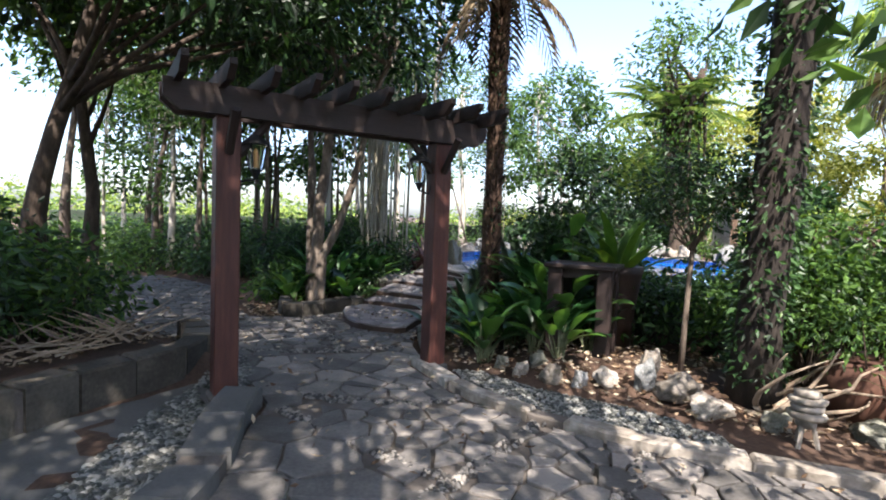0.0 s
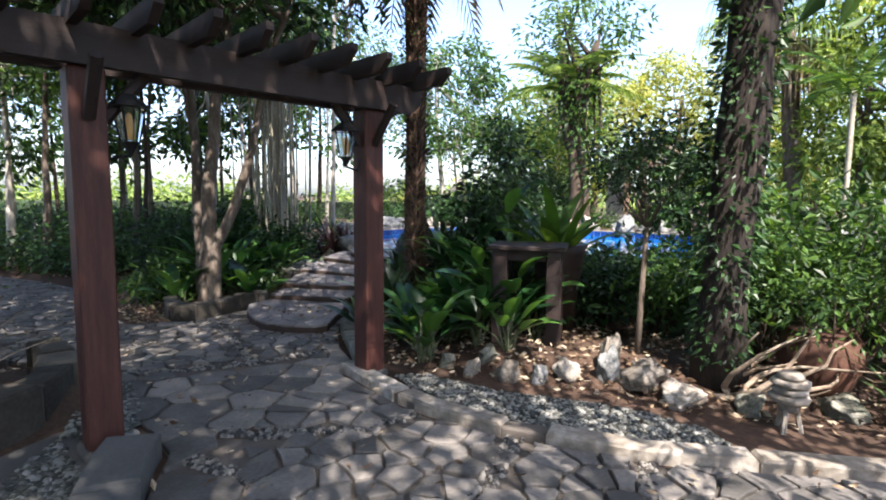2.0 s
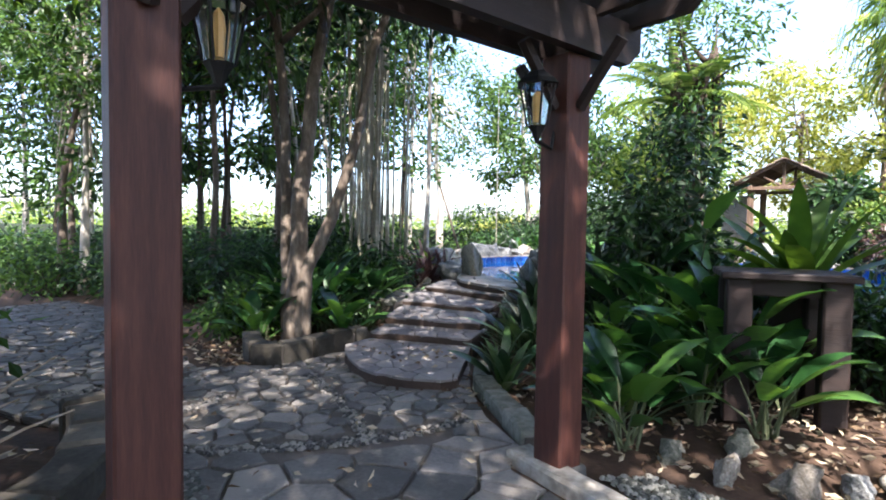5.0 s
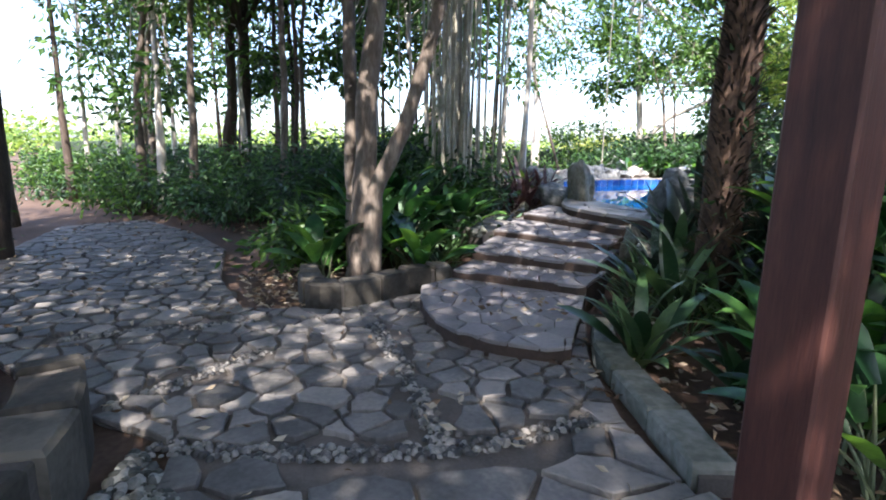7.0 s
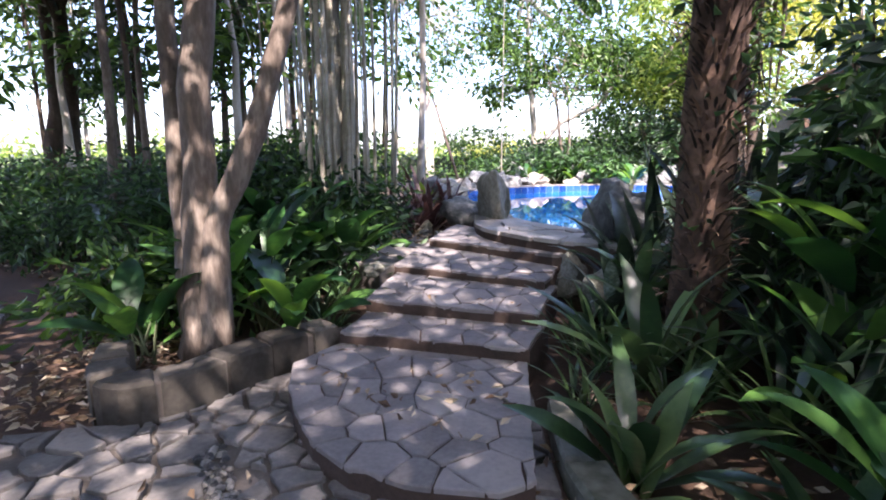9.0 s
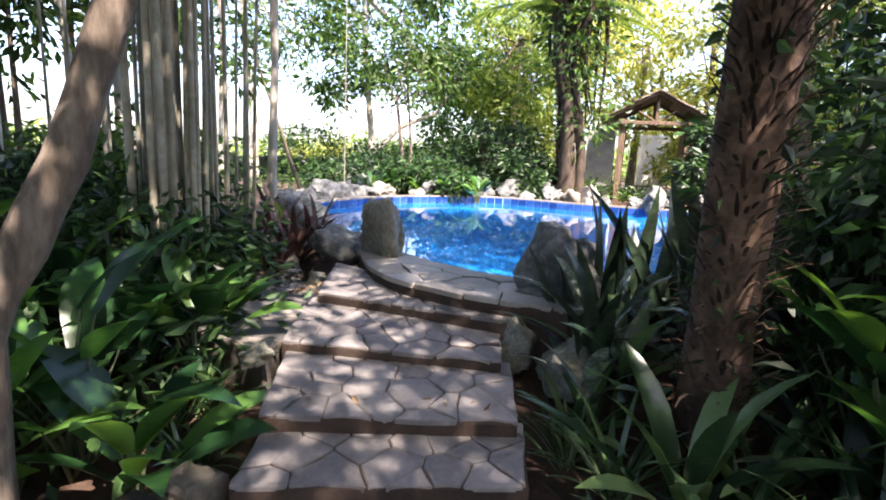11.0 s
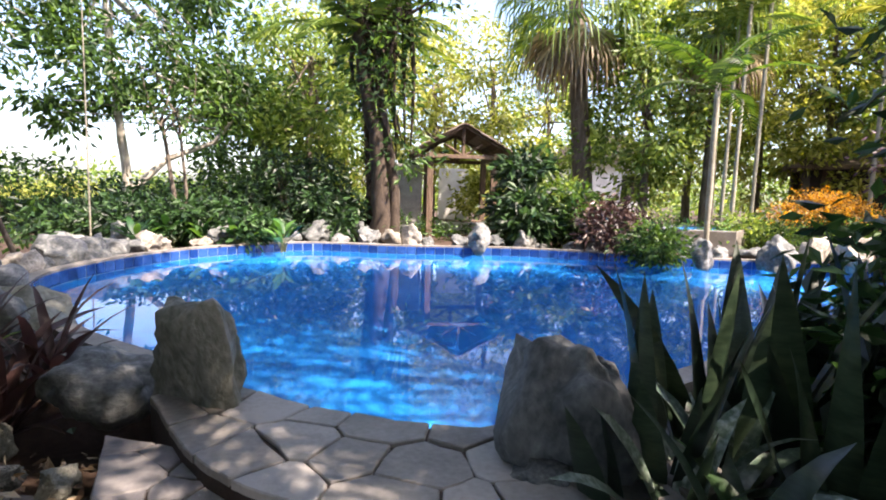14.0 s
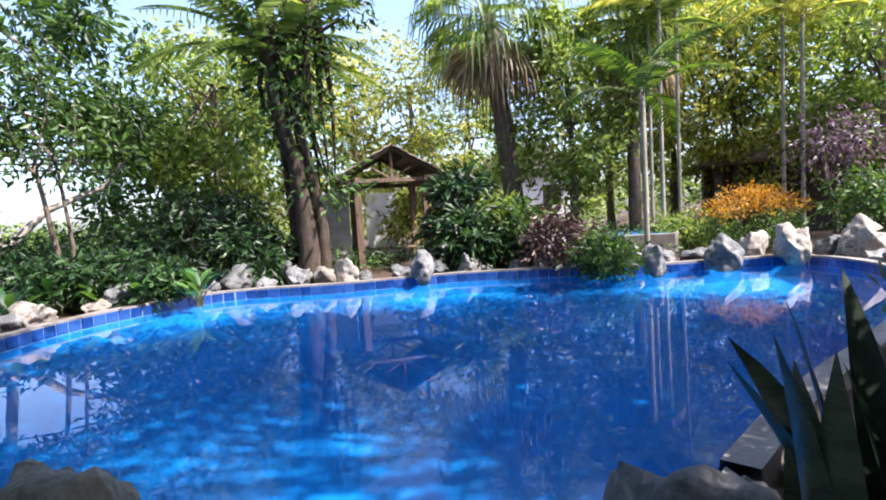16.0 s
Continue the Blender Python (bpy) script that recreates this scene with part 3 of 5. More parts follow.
def build_pebbles():
    rng = random.Random(8)
    spots = []
    for s in STRIPS:
        for p, t in along(s, 0.03):
            nn = Vector((-t.y, t.x))
            for _ in range(6):
                q = p + nn * rng.uniform(-0.06, 0.06) + t * rng.uniform(-0.02, 0.02)
                spots.append((q.x, q.y, -0.012 + rng.uniform(-0.006, 0.004)))
    pebbles("pebble_strip", spots, M_PEB_D, "rows of dark pebbles set between the flagstones", 0.023, 0.8, 2)
    pebbles("white_pebbles", fill([(-0.4, 5.25), (0.0, 5.05), (0.3, 4.95), (0.75, 4.42), (1.02, 4.0), (1.15, 3.5), (0.75, 3.5), (0.35, 4.05), (-0.1, 4.65)], 1700, rng, -0.03)
            + fill([(-1.3, 6.25), (-0.75, 5.6), (-0.35, 5.25), (0.1, 5.4), (-0.3, 5.85), (-0.9, 6.2)], 700, rng, -0.01),
            M_PEB_W, "pale pebbles strewn beside the low curved wall", 0.032, 0.7, 3)
    pebbles("gravel_bed", fill([(1.25, 7.2), (1.8, 6.68), (2.6, 6.48), (3.5, 6.45), (4.0, 6.6), (3.8, 6.95), (3.2, 7.15), (2.2, 7.15), (1.5, 7.35)], 3400, rng, -0.02),
            M_PEB_W, "grey and white gravel between kerb and rock border", 0.022, 0.7, 4)


build_pebbles()


def stone_wall(name, label, line, half, z0, z1, step, material, seed, gap=0.01):
    """A low wall of separate blocks along a line, on a core."""
    rng = random.Random(seed)
    pts = curve(line, 6)
    core = Geo()
    prism(core, band(pts, half - 0.02), z0 - 0.12, z1 - 0.03, 0.01)
    w = tagged(part(name, core, M_MORTAR), label, "wall", kind="structure")
    seq = along(pts, 0.02)
    i = 0
    while i < len(seq) - 3:
        n = int(rng.uniform(0.7, 1.35) * step / 0.02)
        seg = [p for p, _ in seq[i:i + n + 1]]
        i += n
        if len(seg) < 4:
            break
        seg = seg[::max(1, len(seg) // 4)]
        L = (seg[-1] - seg[0]).length
        seg[0] = seg[0].lerp(seg[1], gap / max(0.05, L / len(seg)))
        g = Geo()
        prism(g, band(seg, half + rng.uniform(-0.012, 0.015)), z0 - 0.12, z1 + rng.uniform(-0.014, 0.014), 0.022)
        part("wall_stone", g, material, w)
    return w


stone_wall("wall_left", "low retaining wall of dark cut stone blocks beside the path", [(-0.45, 0.6), (-0.48, 2.4), (-0.54, 3.8), (-0.68, 4.45), (-0.7, 5.1), (-0.95, 5.6), (-1.4, 5.97), (-1.85, 6.15)], 0.13, 0, 0.31, 0.42, M_WALL, 3)
stone_wall("wall_curved", "low curved stone edging with flat worn top", [(0.3, 5.24), (0.4, 5.08), (0.7, 4.72), (1.02, 4.4), (1.24, 4.12), (1.42, 3.8), (1.62, 3.3), (1.74, 2.5), (1.78, 1.2)], 0.15, 0, 0.13, 0.6, M_CONC, 5)
stone_wall("planter_wall", "planter edge of rough dark stone blocks under a tree", [(-2.75, 8.5), (-2.42, 8.22), (-2.2, 8.18), (-2.05, 8.42), (-2.0, 8.75), (-1.88, 9.05), (-1.76, 9.35)], 0.1, 0, 0.23, 0.34, M_WALL, 7)
stone_wall("kerb_right", "rough stone kerb along the flagstone path", [(0.72, 7.24), (1.2, 6.92), (1.72, 6.58), (2.3, 6.4), (2.7, 6.36), (3.5, 6.33), (4.8, 6.55), (7.6, 6.9)], 0.085, 0, 0.075, 1.0, M_ROCK_P, 9)
stone_wall("kerb_bed", "mossy stone edging of the planting bed beside the steps", [(0.8, 7.42), (0.54, 7.8), (0.1, 8.39), (-0.08, 8.75), (-0.2, 9.15)], 0.09, 0, 0.085, 0.5, M_ROCK_M, 11)

fl = Geo()
prism(fl, [(-0.4, 0.7), (1.75, 0.7), (1.6, 3.3), (1.2, 4.15), (0.66, 4.74), (0.28, 5.2), (-0.4, 5.6), (-0.66, 5.1), (-0.64, 4.45), (-0.48, 3.8)], -0.2, -0.022, 0.004)
tagged(part("floor_concrete", fl, M_CONC), "worn grey concrete floor below the low wall", "pavement", kind="structure")


# ---- steps up to the pool ----
def build_steps():
    rng = random.Random(21)
    slab = [(-1.72, 8.85), (-1.55, 8.6), (-1.35, 8.4), (-1.1, 8.2), (-0.85, 8.1), (-0.55, 8.1), (-0.25, 8.18), (-0.14, 8.3), (-0.46, 9.42), (-1.62, 9.3)]
    treads = [("landing", slab, 0.10), ("tread", [(-1.64, 9.22), (-0.43, 9.36), (-0.42, 9.82), (-1.66, 9.7)], 0.21),
              ("tread", [(-1.66, 9.58), (-0.46, 9.68), (-0.46, 10.3), (-1.8, 10.4)], 0.33), ("tread", [(-1.8, 10.26), (-0.52, 10.14), (-0.5, 10.7), (-1.85, 11.05)], 0.445),
              ("tread", [(-1.78, 10.92), (-0.45, 10.52), (-0.4, 10.95), (-1.2, 11.4), (-1.9, 11.9)], 0.565)]
    for i, (nm, poly, z) in enumerate(treads):
        g = Geo()
        prism(g, poly, -0.1, z - 0.012, 0.008)
        y0, rise = poly[0][1] if i else 8.1, (0.035, 0.05, 0.05, 0.05, 0.02)[i]
        tread = lambda x, y, z=z, y0=y0, rise=rise: z + rise * smooth((y - y0) / (0.55 if y0 > 8.2 else 1.3))
        g.v = [(x, y, h + tread(x, y) - z) if h > 0 else (x, y, h) for x, y, h in g.v]
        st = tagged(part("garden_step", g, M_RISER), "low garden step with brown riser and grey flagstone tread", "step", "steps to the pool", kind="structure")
        flagging(st, outset(poly, 0.006), z, 0.155, rng, M_STEP, thick=0.026, gap=0.0035, slope=tread)
    g = Geo()
    side = [(-1.85, 10.1), (-1.8, 10.9), (-1.9, 11.6), (-2.6, 12.1), (-3.4, 12.2), (-3.6, 11.4), (-2.7, 10.6)]
    prism(g, side, 0.1, 0.41, 0.01)
    st = tagged(part("garden_landing", g, M_MORTAR), "mossy flagstone landing beside the pool steps", "pavement", kind="structure")
    flagging(st, side, 0.425, 0.3, rng, M_FLAG, thick=0.05, gap=0.01)


build_steps()


# ---- pool ----
def build_pool():
    g = Geo()
    n = len(RIM)
    inner = offset(RIM, -0.02)
    floor_z = -0.75
    low = offset(RIM, -0.45)
    g.add([(p.x, p.y, RIM_Z - 0.03) for p in RIM] + [(p.x, p.y, 0.25) for p in RIM] + [(p.x, p.y, floor_z) for p in low], [tuple(range(2 * n, 3 * n))])
    for r in (0, 1):
        for i in range(n):
            j = (i + 1) % n
            g.f.append((r * n + i, r * n + n + i, r * n + n + j, r * n + j))
    pool = tagged(part("swimming_pool", g, M_BASIN), "curved blue swimming pool with tiled rim", "pool", kind="structure")
    w = Geo()
    w.add([(p.x, p.y, WATER_Z) for p in inner], [tuple(range(n))])
    wa = tagged(part("water", w, M_WATER), "clear still blue pool water with tree reflections", "water", kind="structure")
    wa.visible_shadow = False
    back = Geo()
    ri = offset(RIM, -0.006)
    for i in range(n):
        j = (i + 1) % n
        back.add([(ri[i].x, ri[i].y, 0.2), (ri[j].x, ri[j].y, 0.2), (ri[j].x, ri[j].y, RIM_Z - 0.035), (ri[i].x, ri[i].y, RIM_Z - 0.035)], [(0, 1, 2, 3)])
    part("grout", back, M_GROUT, pool)
    rng = random.Random(5)
    seq = along([tuple(p) for p in offset(RIM, -0.012)] + [tuple(offset(RIM, -0.012)[0])], 0.2)
    base = Geo()
    box(base, (0, 0, 0), (0.188, 0.012, 0.145), 0, 0.004)
    tile = base.mesh("pool_tile", M_TILE)
    for p, t in seq:
        if p.y < 13.2 and p.x > -1 and p.x < 5:
            continue
        for z in (0.555, 0.405):
            part("pool_tile", tile, M_TILE, pool, loc=Matrix.Translation((p.x, p.y, z)) @ Matrix.Rotation(math.atan2(t.y, t.x), 4, "Z"))
    # coping: narrow pale rim all round, broad flagstones at the steps
    rim = Geo()
    out = offset(RIM, 0.16)
    for i in range(n):
        j = (i + 1) % n
        if RIM[i].y < 12.3 and -1.6 < RIM[i].x < 0.7:
            continue
        vs = []
        for q, z in ((RIM[i], RIM_Z - 0.05), (RIM[i], RIM_Z), (out[i], RIM_Z), (out[i], RIM_Z - 0.3)):
            vs.append((q.x, q.y, z + 0.008 * noise.noise(Vector((q.x * 3, q.y * 3, 1)))))
        for q, z in ((RIM[j], RIM_Z - 0.05), (RIM[j], RIM_Z), (out[j], RIM_Z), (out[j], RIM_Z - 0.3)):
            vs.append((q.x, q.y, z + 0.008 * noise.noise(Vector((q.x * 3, q.y * 3, 1)))))
        rim.add(vs, [(0, 4, 5, 1), (1, 5, 6, 2), (2, 6, 7, 3)])
    tagged(part("pool_coping", rim, M_COPE), "pale stone rim round the swimming pool", "coping", kind="structure")
    broad = [(-1.56, 11.54), (-1.45, 11.3), (-1.32, 11.12), (-1.13, 10.95), (-0.82, 10.76), (-0.5, 10.62), (-0.1, 10.52), (0.35, 10.6), (0.6, 11.1), (0.75, 11.55), (0.1, 11.3), (-0.35, 11.3), (-0.68, 11.48), (-1.0, 11.76), (-1.28, 12.08), (-1.45, 12.3), (-1.75, 12.1)]
    g = Geo()
    prism(g, broad, 0.2, RIM_Z - 0.012, 0.01)
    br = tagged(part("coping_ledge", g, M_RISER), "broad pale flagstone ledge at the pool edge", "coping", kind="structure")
    flagging(br, outset(broad, 0.01), RIM_Z + 0.006, 0.25, random.Random(31), M_COPE, thick=0.035, gap=0.005)


build_pool()


# ---- pergola gate ----
def build_pergola():
    a, b = Vector((0.045, 5.23, 0)), Vector((1.0, 7.15, 0))
    u = (b - a).normalized()
    v = Vector((-u.y, u.x, 0))
    rz = math.atan2(u.y, u.x)
    gate = thing("pergola_gate", "dark red-brown stained timber pergola gate over the path", "pergola", a)
    gate.matrix_basis = Matrix.Identity(4)
    for p in (a, b):
        g = Geo()
        box(g, (p.x, p.y, 1.19), (0.2, 0.2, 2.42), rz, 0.01)
        part("post", g, M_POST, gate)
        g = Geo()
        box(g, (p.x, p.y, 0.0), (0.26, 0.26, 0.08), rz, 0.02)
        part("post_foot", g, M_CONC, gate)
    top = 2.40
    for s in (-1, 1):
        g = Geo()
        o = v * 0.125 * s
        L = 0.5
        p, q = a - u * L + o, b + u * L + o
        prof = [(p, top + 0.1), (p + u * 0.12, top), (q - u * 0.12, top), (q, top + 0.1), (q, top + 0.24), (p, top + 0.24)]
        vs = [(c.x + v.x * k, c.y + v.y * k, z) for k in (-0.035, 0.035) for c, z in prof]
        fs = [(5, 4, 3, 2, 1, 0), (6, 7, 8, 9, 10, 11)] + [(i, (i + 1) % 6, 6 + (i + 1) % 6, 6 + i) for i in range(6)]
        g.add(vs, fs)
        part("beam", g, M_BEAM, gate)
    n = 10
    for i in range(n):
        c = a - u * 0.4 + (b - a + u * 0.8) * (i / (n - 1))
        g = Geo()
        prof = [(-0.62, 0.09), (-0.5, 0.0), (0.5, 0.0), (0.62, 0.09), (0.62, 0.14), (-0.62, 0.14)]
        vs = [(c.x + v.x * d + u.x * k, c.y + v.y * d + u.y * k, top + 0.21 + h) for k in (-0.028, 0.028) for d, h in prof]
        fs = [(5, 4, 3, 2, 1, 0), (6, 7, 8, 9, 10, 11)] + [(j, (j + 1) % 6, 6 + (j + 1) % 6, 6 + j) for j in range(6)]
        g.add(vs, fs)
        part("rafter", g, M_BEAM, gate)
    for p, s in ((a, 1), (b, -1)):
        for w in (u * s, v, -v):
            g = Geo()
            tube(g, [(p.x + w.x * 0.1, p.y + w.y * 0.1, top - 0.3), (p.x + w.x * 0.2, p.y + w.y * 0.2, top - 0.17), (p.x + w.x * 0.36, p.y + w.y * 0.36, top + 0.02)], 0.038, 6)
            part("brace", g, M_BEAM, gate)
    # wall lanterns on the inner faces of the posts
    for p, s in ((a, 1), (b, -1)):
        c = p + u * 0.24 * s
        ln = thing("wall_lantern", "black iron wall lantern with amber bulb and glass panes", "lamp", (c.x, c.y, 1.95), "lanterns on the gate")
        g = Geo()
        tube(g, [(-u.x * 0.15 * s, -u.y * 0.15 * s, 0.02), (-u.x * 0.12 * s, -u.y * 0.12 * s, -0.08), (0, 0, -0.05)], 0.012, 6)
        part("bracket", g, M_IRON, ln)
        g = Geo()
        tube(g, [(0, 0, -0.05), (0, 0, 0.0), (0, 0, 0.03)], [0.012, 0.035, 0.055], 6)
        part("base", g, M_IRON, ln)
        g = Geo()
        tube(g, [(0, 0, 0.25), (0, 0, 0.28), (0, 0, 0.32), (0, 0, 0.35), (0, 0, 0.38)], [0.125, 0.1, 0.05, 0.018, 0.004], 6)
        part("cap", g, M_IRON, ln)
        for k in range(6):
            t = 2 * math.pi * k / 6
            g = Geo()
            tube(g, [(0.055 * math.cos(t), 0.055 * math.sin(t), 0.03), (0.098 * math.cos(t), 0.098 * math.sin(t), 0.25)], 0.006, 5)
            part("bar", g, M_IRON, ln)
        g = Geo()
        tube(g, [(0, 0, 0.035), (0, 0, 0.245)], [0.05, 0.09], 6)
        part("glass", g, M_GLASS, ln)
        g = Geo()
        tube(g, [(0, 0, 0.05), (0, 0, 0.15), (0, 0, 0.2), (0, 0, 0.22)], [0.018, 0.024, 0.018, 0.004], 8)
        part("bulb", g, M_BULB, ln)


build_pergola()


# ---- rocks ----
def build_rocks():
    z = land
    for x, y, sx, sy, sz, sd, m in ((1.9, 7.45, 0.2, 0.16, 0.22, 1, M_ROCK_P), (2.25, 7.42, 0.26, 0.2, 0.27, 2, M_ROCK_P), (2.52, 7.5, 0.22, 0.2, 0.2, 3, M_ROCK), (2.78, 7.58, 0.3, 0.24, 0.27, 4, M_ROCK_P),
                                    (3.12, 7.66, 0.27, 0.26, 0.36, 5, M_ROCK), (3.12, 7.8, 0.26, 0.22, 0.42, 1, M_ROCK_P), (3.42, 7.6, 0.46, 0.36, 0.3, 7, M_ROCK_P), (3.72, 7.38, 0.46, 0.34, 0.24, 8, M_ROCK_P),
                                    (4.2, 7.4, 0.36, 0.26, 0.22, 1, M_ROCK_M), (1.6, 7.62, 0.22, 0.2, 0.18, 3, M_ROCK_M), (4.85, 7.5, 0.4, 0.3, 0.22, 5, M_ROCK_M), (2.0, 7.75, 0.24, 0.2, 0.2, 6, M_ROCK_M)):
        rock(x, y + 0.02, z(x, y) - 0.05, sx * 0.95, sy * 0.95, sz * 0.95, sd, m, "pale broken garden rock at the gravel border", group="rock border of the gravel bed")
    # stones at the pool edge by the steps
    rock(-1.5, 12.05, 0.5, 0.58, 0.34, 0.8, 1, M_ROCK_M, "upright grey slab of rock at the pool edge", rz=-0.5, tilt=(0.05, -0.1))
    rock(-1.95, 12.35, 0.5, 0.66, 0.5, 0.46, 4, M_ROCK, "rounded grey boulder beside the pool", rz=0.4)
    rock(-2.8, 13.7, 0.45, 0.8, 0.6, 0.6, 6, M_ROCK_M, "dark boulder beside the pool", rz=0.9)
    rock(-0.06, 11.03, 0.44, 0.66, 0.62, 0.9, 4, M_ROCK, "tall grey pointed boulder at the pool edge", rz=0.7, tilt=(0.1, -0.1))
    rock(-0.42, 10.55, 0.3, 0.36, 0.3, 0.34, 3, M_ROCK_M, "mossy rock at the end of a step")
    rock(-0.15, 10.2, 0.3, 0.42, 0.3, 0.3, 5, M_ROCK_M, "mossy rock beside the steps")
    rock(-0.3, 10.9, 0.55, 0.3, 0.3, 0.2, 2, M_ROCK, "small rock on the pool ledge")
    for i, (x, y, s) in enumerate(((-2.3, 11.9, 0.2), (-2.05, 11.75, 0.24), (-1.75, 11.85, 0.16), (-2.45, 12.2, 0.3), (-2.9, 11.8, 0.22), (-1.85, 10.0, 0.2))):
        rock(x, y, 0.4, s, s * 0.8, s * 0.6, i + 2, M_ROCK_M if i % 2 else M_ROCK, "small rough stone on the mossy landing", group="stones on the landing")
    # far rim
    rng = random.Random(17)
    out = offset(RIM, 0.42)
    n = len(out)
    last = None
    for i in range(n):
        p = out[i]
        if p.y < 13.4 and p.x > -2.6 and p.x < 6.5:
            continue
        if last and (p - last).length < rng.uniform(0.34, 0.6):
            continue
        last = p
        s = rng.uniform(0.3, 0.62)
        m = M_ROCK if rng.random() < 0.8 else M_ROCK_P
        rock(p.x + rng.uniform(-0.1, 0.1), p.y + rng.uniform(-0.05, 0.2), 0.56, s * rng.uniform(0.9, 1.3), s, s * rng.uniform(0.6, 1.05), rng.randrange(50), m, "grey weathered boulder on the pool rim", group="boulders round the pool")
    for x, y, s, h, m in ((1.31, 21.43, 0.42, 0.6, M_ROCK), (2.11, 20.29, 0.62, 0.55, M_ROCK_P), (3.35, 19.36, 0.7, 0.62, M_ROCK), (6.42, 16.50, 0.46, 0.55, M_ROCK), (7.70, 16.01, 0.6, 0.6, M_ROCK),
                          (8.93, 15.43, 0.62, 0.75, M_ROCK_P), (9.55, 14.63, 0.7, 0.8, M_ROCK_P), (-3.39, 20.31, 0.7, 0.55, M_ROCK), (-4.18, 20.18, 0.7, 0.4, M_ROCK)):
        rock(x, y, 0.55, s * 1.1, s * 0.9, h * 1.1, int(x * 10) % 9, m, "large pale boulder on the pool rim", group="boulders round the pool")


build_rocks()


def build_rock_stack():
    st = thing("stone_lantern", "small stacked pale stones like a garden lantern", "stone stack", (4.38, 7.1, 0))
    for i, (w, h) in enumerate(((0.14, 0.07), (0.27, 0.06), (0.23, 0.055), (0.26, 0.05), (0.18, 0.05))):
        g = Geo()
        z = 0.13 + sum((0.0, 0.07, 0.06, 0.055, 0.05)[:i + 1])
        tube(g, [(0, 0, z), (0, 0, z + h * 0.3), (0, 0, z + h * 0.8), (0, 0, z + h)], [w * 0.42, w * 0.5, w * 0.5, w * 0.4], 9, 0.07, random.Random(i))
        part("stone", g, M_ROCK_P, st, smooth=True)
    g = Geo()
    for k in range(3):
        t = k * 2.1
        tube(g, [(0.09 * math.cos(t), 0.09 * math.sin(t), -0.03), (0.05 * math.cos(t), 0.05 * math.sin(t), 0.15)], 0.018, 6)
    part("foot", g, M_ROCK_P, st)


build_rock_stack()


# ---- plants ----
def rosette(name, label, cat, x, y, z, k, length, width, material, seed, lean=(0.15, 1.0), bend=(0.5, 1.3), group="", fold=0.25, blunt=0.0, peak=0.45, spread=0.05, n=7):
    """A tuft of strap leaves from one root."""
    rng = random.Random(seed)
    t = thing(name, label, cat, (x, y, z), group)
    for i in range(k):
        g = Geo()
        yaw = i * 2.4 + rng.uniform(-0.3, 0.3)
        f = (i + 0.5) / k
        strap(g, (rng.uniform(-1, 1) * spread, rng.uniform(-1, 1) * spread, -0.03), yaw, length * rng.uniform(0.65, 1.1), width * rng.uniform(0.75, 1.15),
              lean[0] + (lean[1] - lean[0]) * f * rng.uniform(0.7, 1.2), bend[0] + (bend[1] - bend[0]) * rng.random(), n, fold, peak, rng.uniform(-0.5, 0.5), blunt)
        part("leaf", g, material, t, smooth=True)
    return t


def broad_plant(x, y, z, k, h, seed, material=None, label="leafy shade plant with broad ribbed green leaves", group="broad-leaved plants", size=1.0):
    """A clump of stalks, each with one broad leaf."""
    rng = random.Random(seed)
    t = thing("broad_leaved_plant", label, "plant", (x, y, z), group)
    for i in range(k):
        g, st = Geo(), Geo()
        yaw = i * 2.4 + rng.uniform(-0.4, 0.4)
        f = (i + 1) / k
        lean = 0.15 + 0.85 * f * rng.uniform(0.6, 1.1)
        L = h * rng.uniform(0.55, 1.0) * (1.0 - 0.25 * f)
        o = Vector((math.cos(yaw), math.sin(yaw), 0))
        base = Vector((rng.uniform(-0.06, 0.06), rng.uniform(-0.06, 0.06), -0.03))
        tip = base + o * L * math.sin(lean) * 0.7 + Vector((0, 0, L * math.cos(lean * 0.8)))
        mid = base.lerp(tip, 0.5) + Vector((0, 0, 0.04))
        tube(st, [base, mid, tip], [0.011, 0.009, 0.005], 5)
        strap(g, tip, yaw + rng.uniform(-0.3, 0.3), (0.42 + 0.12 * rng.random()) * size, 0.17 * size * rng.uniform(0.75, 1.2), 0.5 + lean * 0.6, 0.9, 7, 0.22, 0.4, rng.uniform(-0.4, 0.4))
        lf = part("leaf", g, material or L_BROAD, t, smooth=True)
        part("stalk", st, M_STALK, lf)
    return t


def shrub(x, y, z, r, h, seed, material, label, name="shrub", clumps=26, per=42, leaf=0.1, spread=0.17, cat="shrub", group="", width=0.42, low=0.15):
    """A bush of twigs with clumps of small leaves."""
    rng = np.random.default_rng(seed)
    pr = random.Random(seed)
    t = thing(name, label, cat, (x, y, z), group)
    cs = blob_points((0, 0, h * (0.5 + low / 2)), (r, r, h * (0.5 - low / 2)), clumps, rng)
    g = Geo()
    crown(g, cs, per, spread, leaf, rng, 0.4, width)
    part("leaves", g, material, t)
    b = Geo()
    for c in cs[::2]:
        tube(b, bent((pr.uniform(-0.05, 0.05), pr.uniform(-0.05, 0.05), -0.05), c, 0.06, pr, 4), [0.014, 0.01, 0.007, 0.003], 5)
    part("branchwork", b, M_BARK_D, t)
    return t


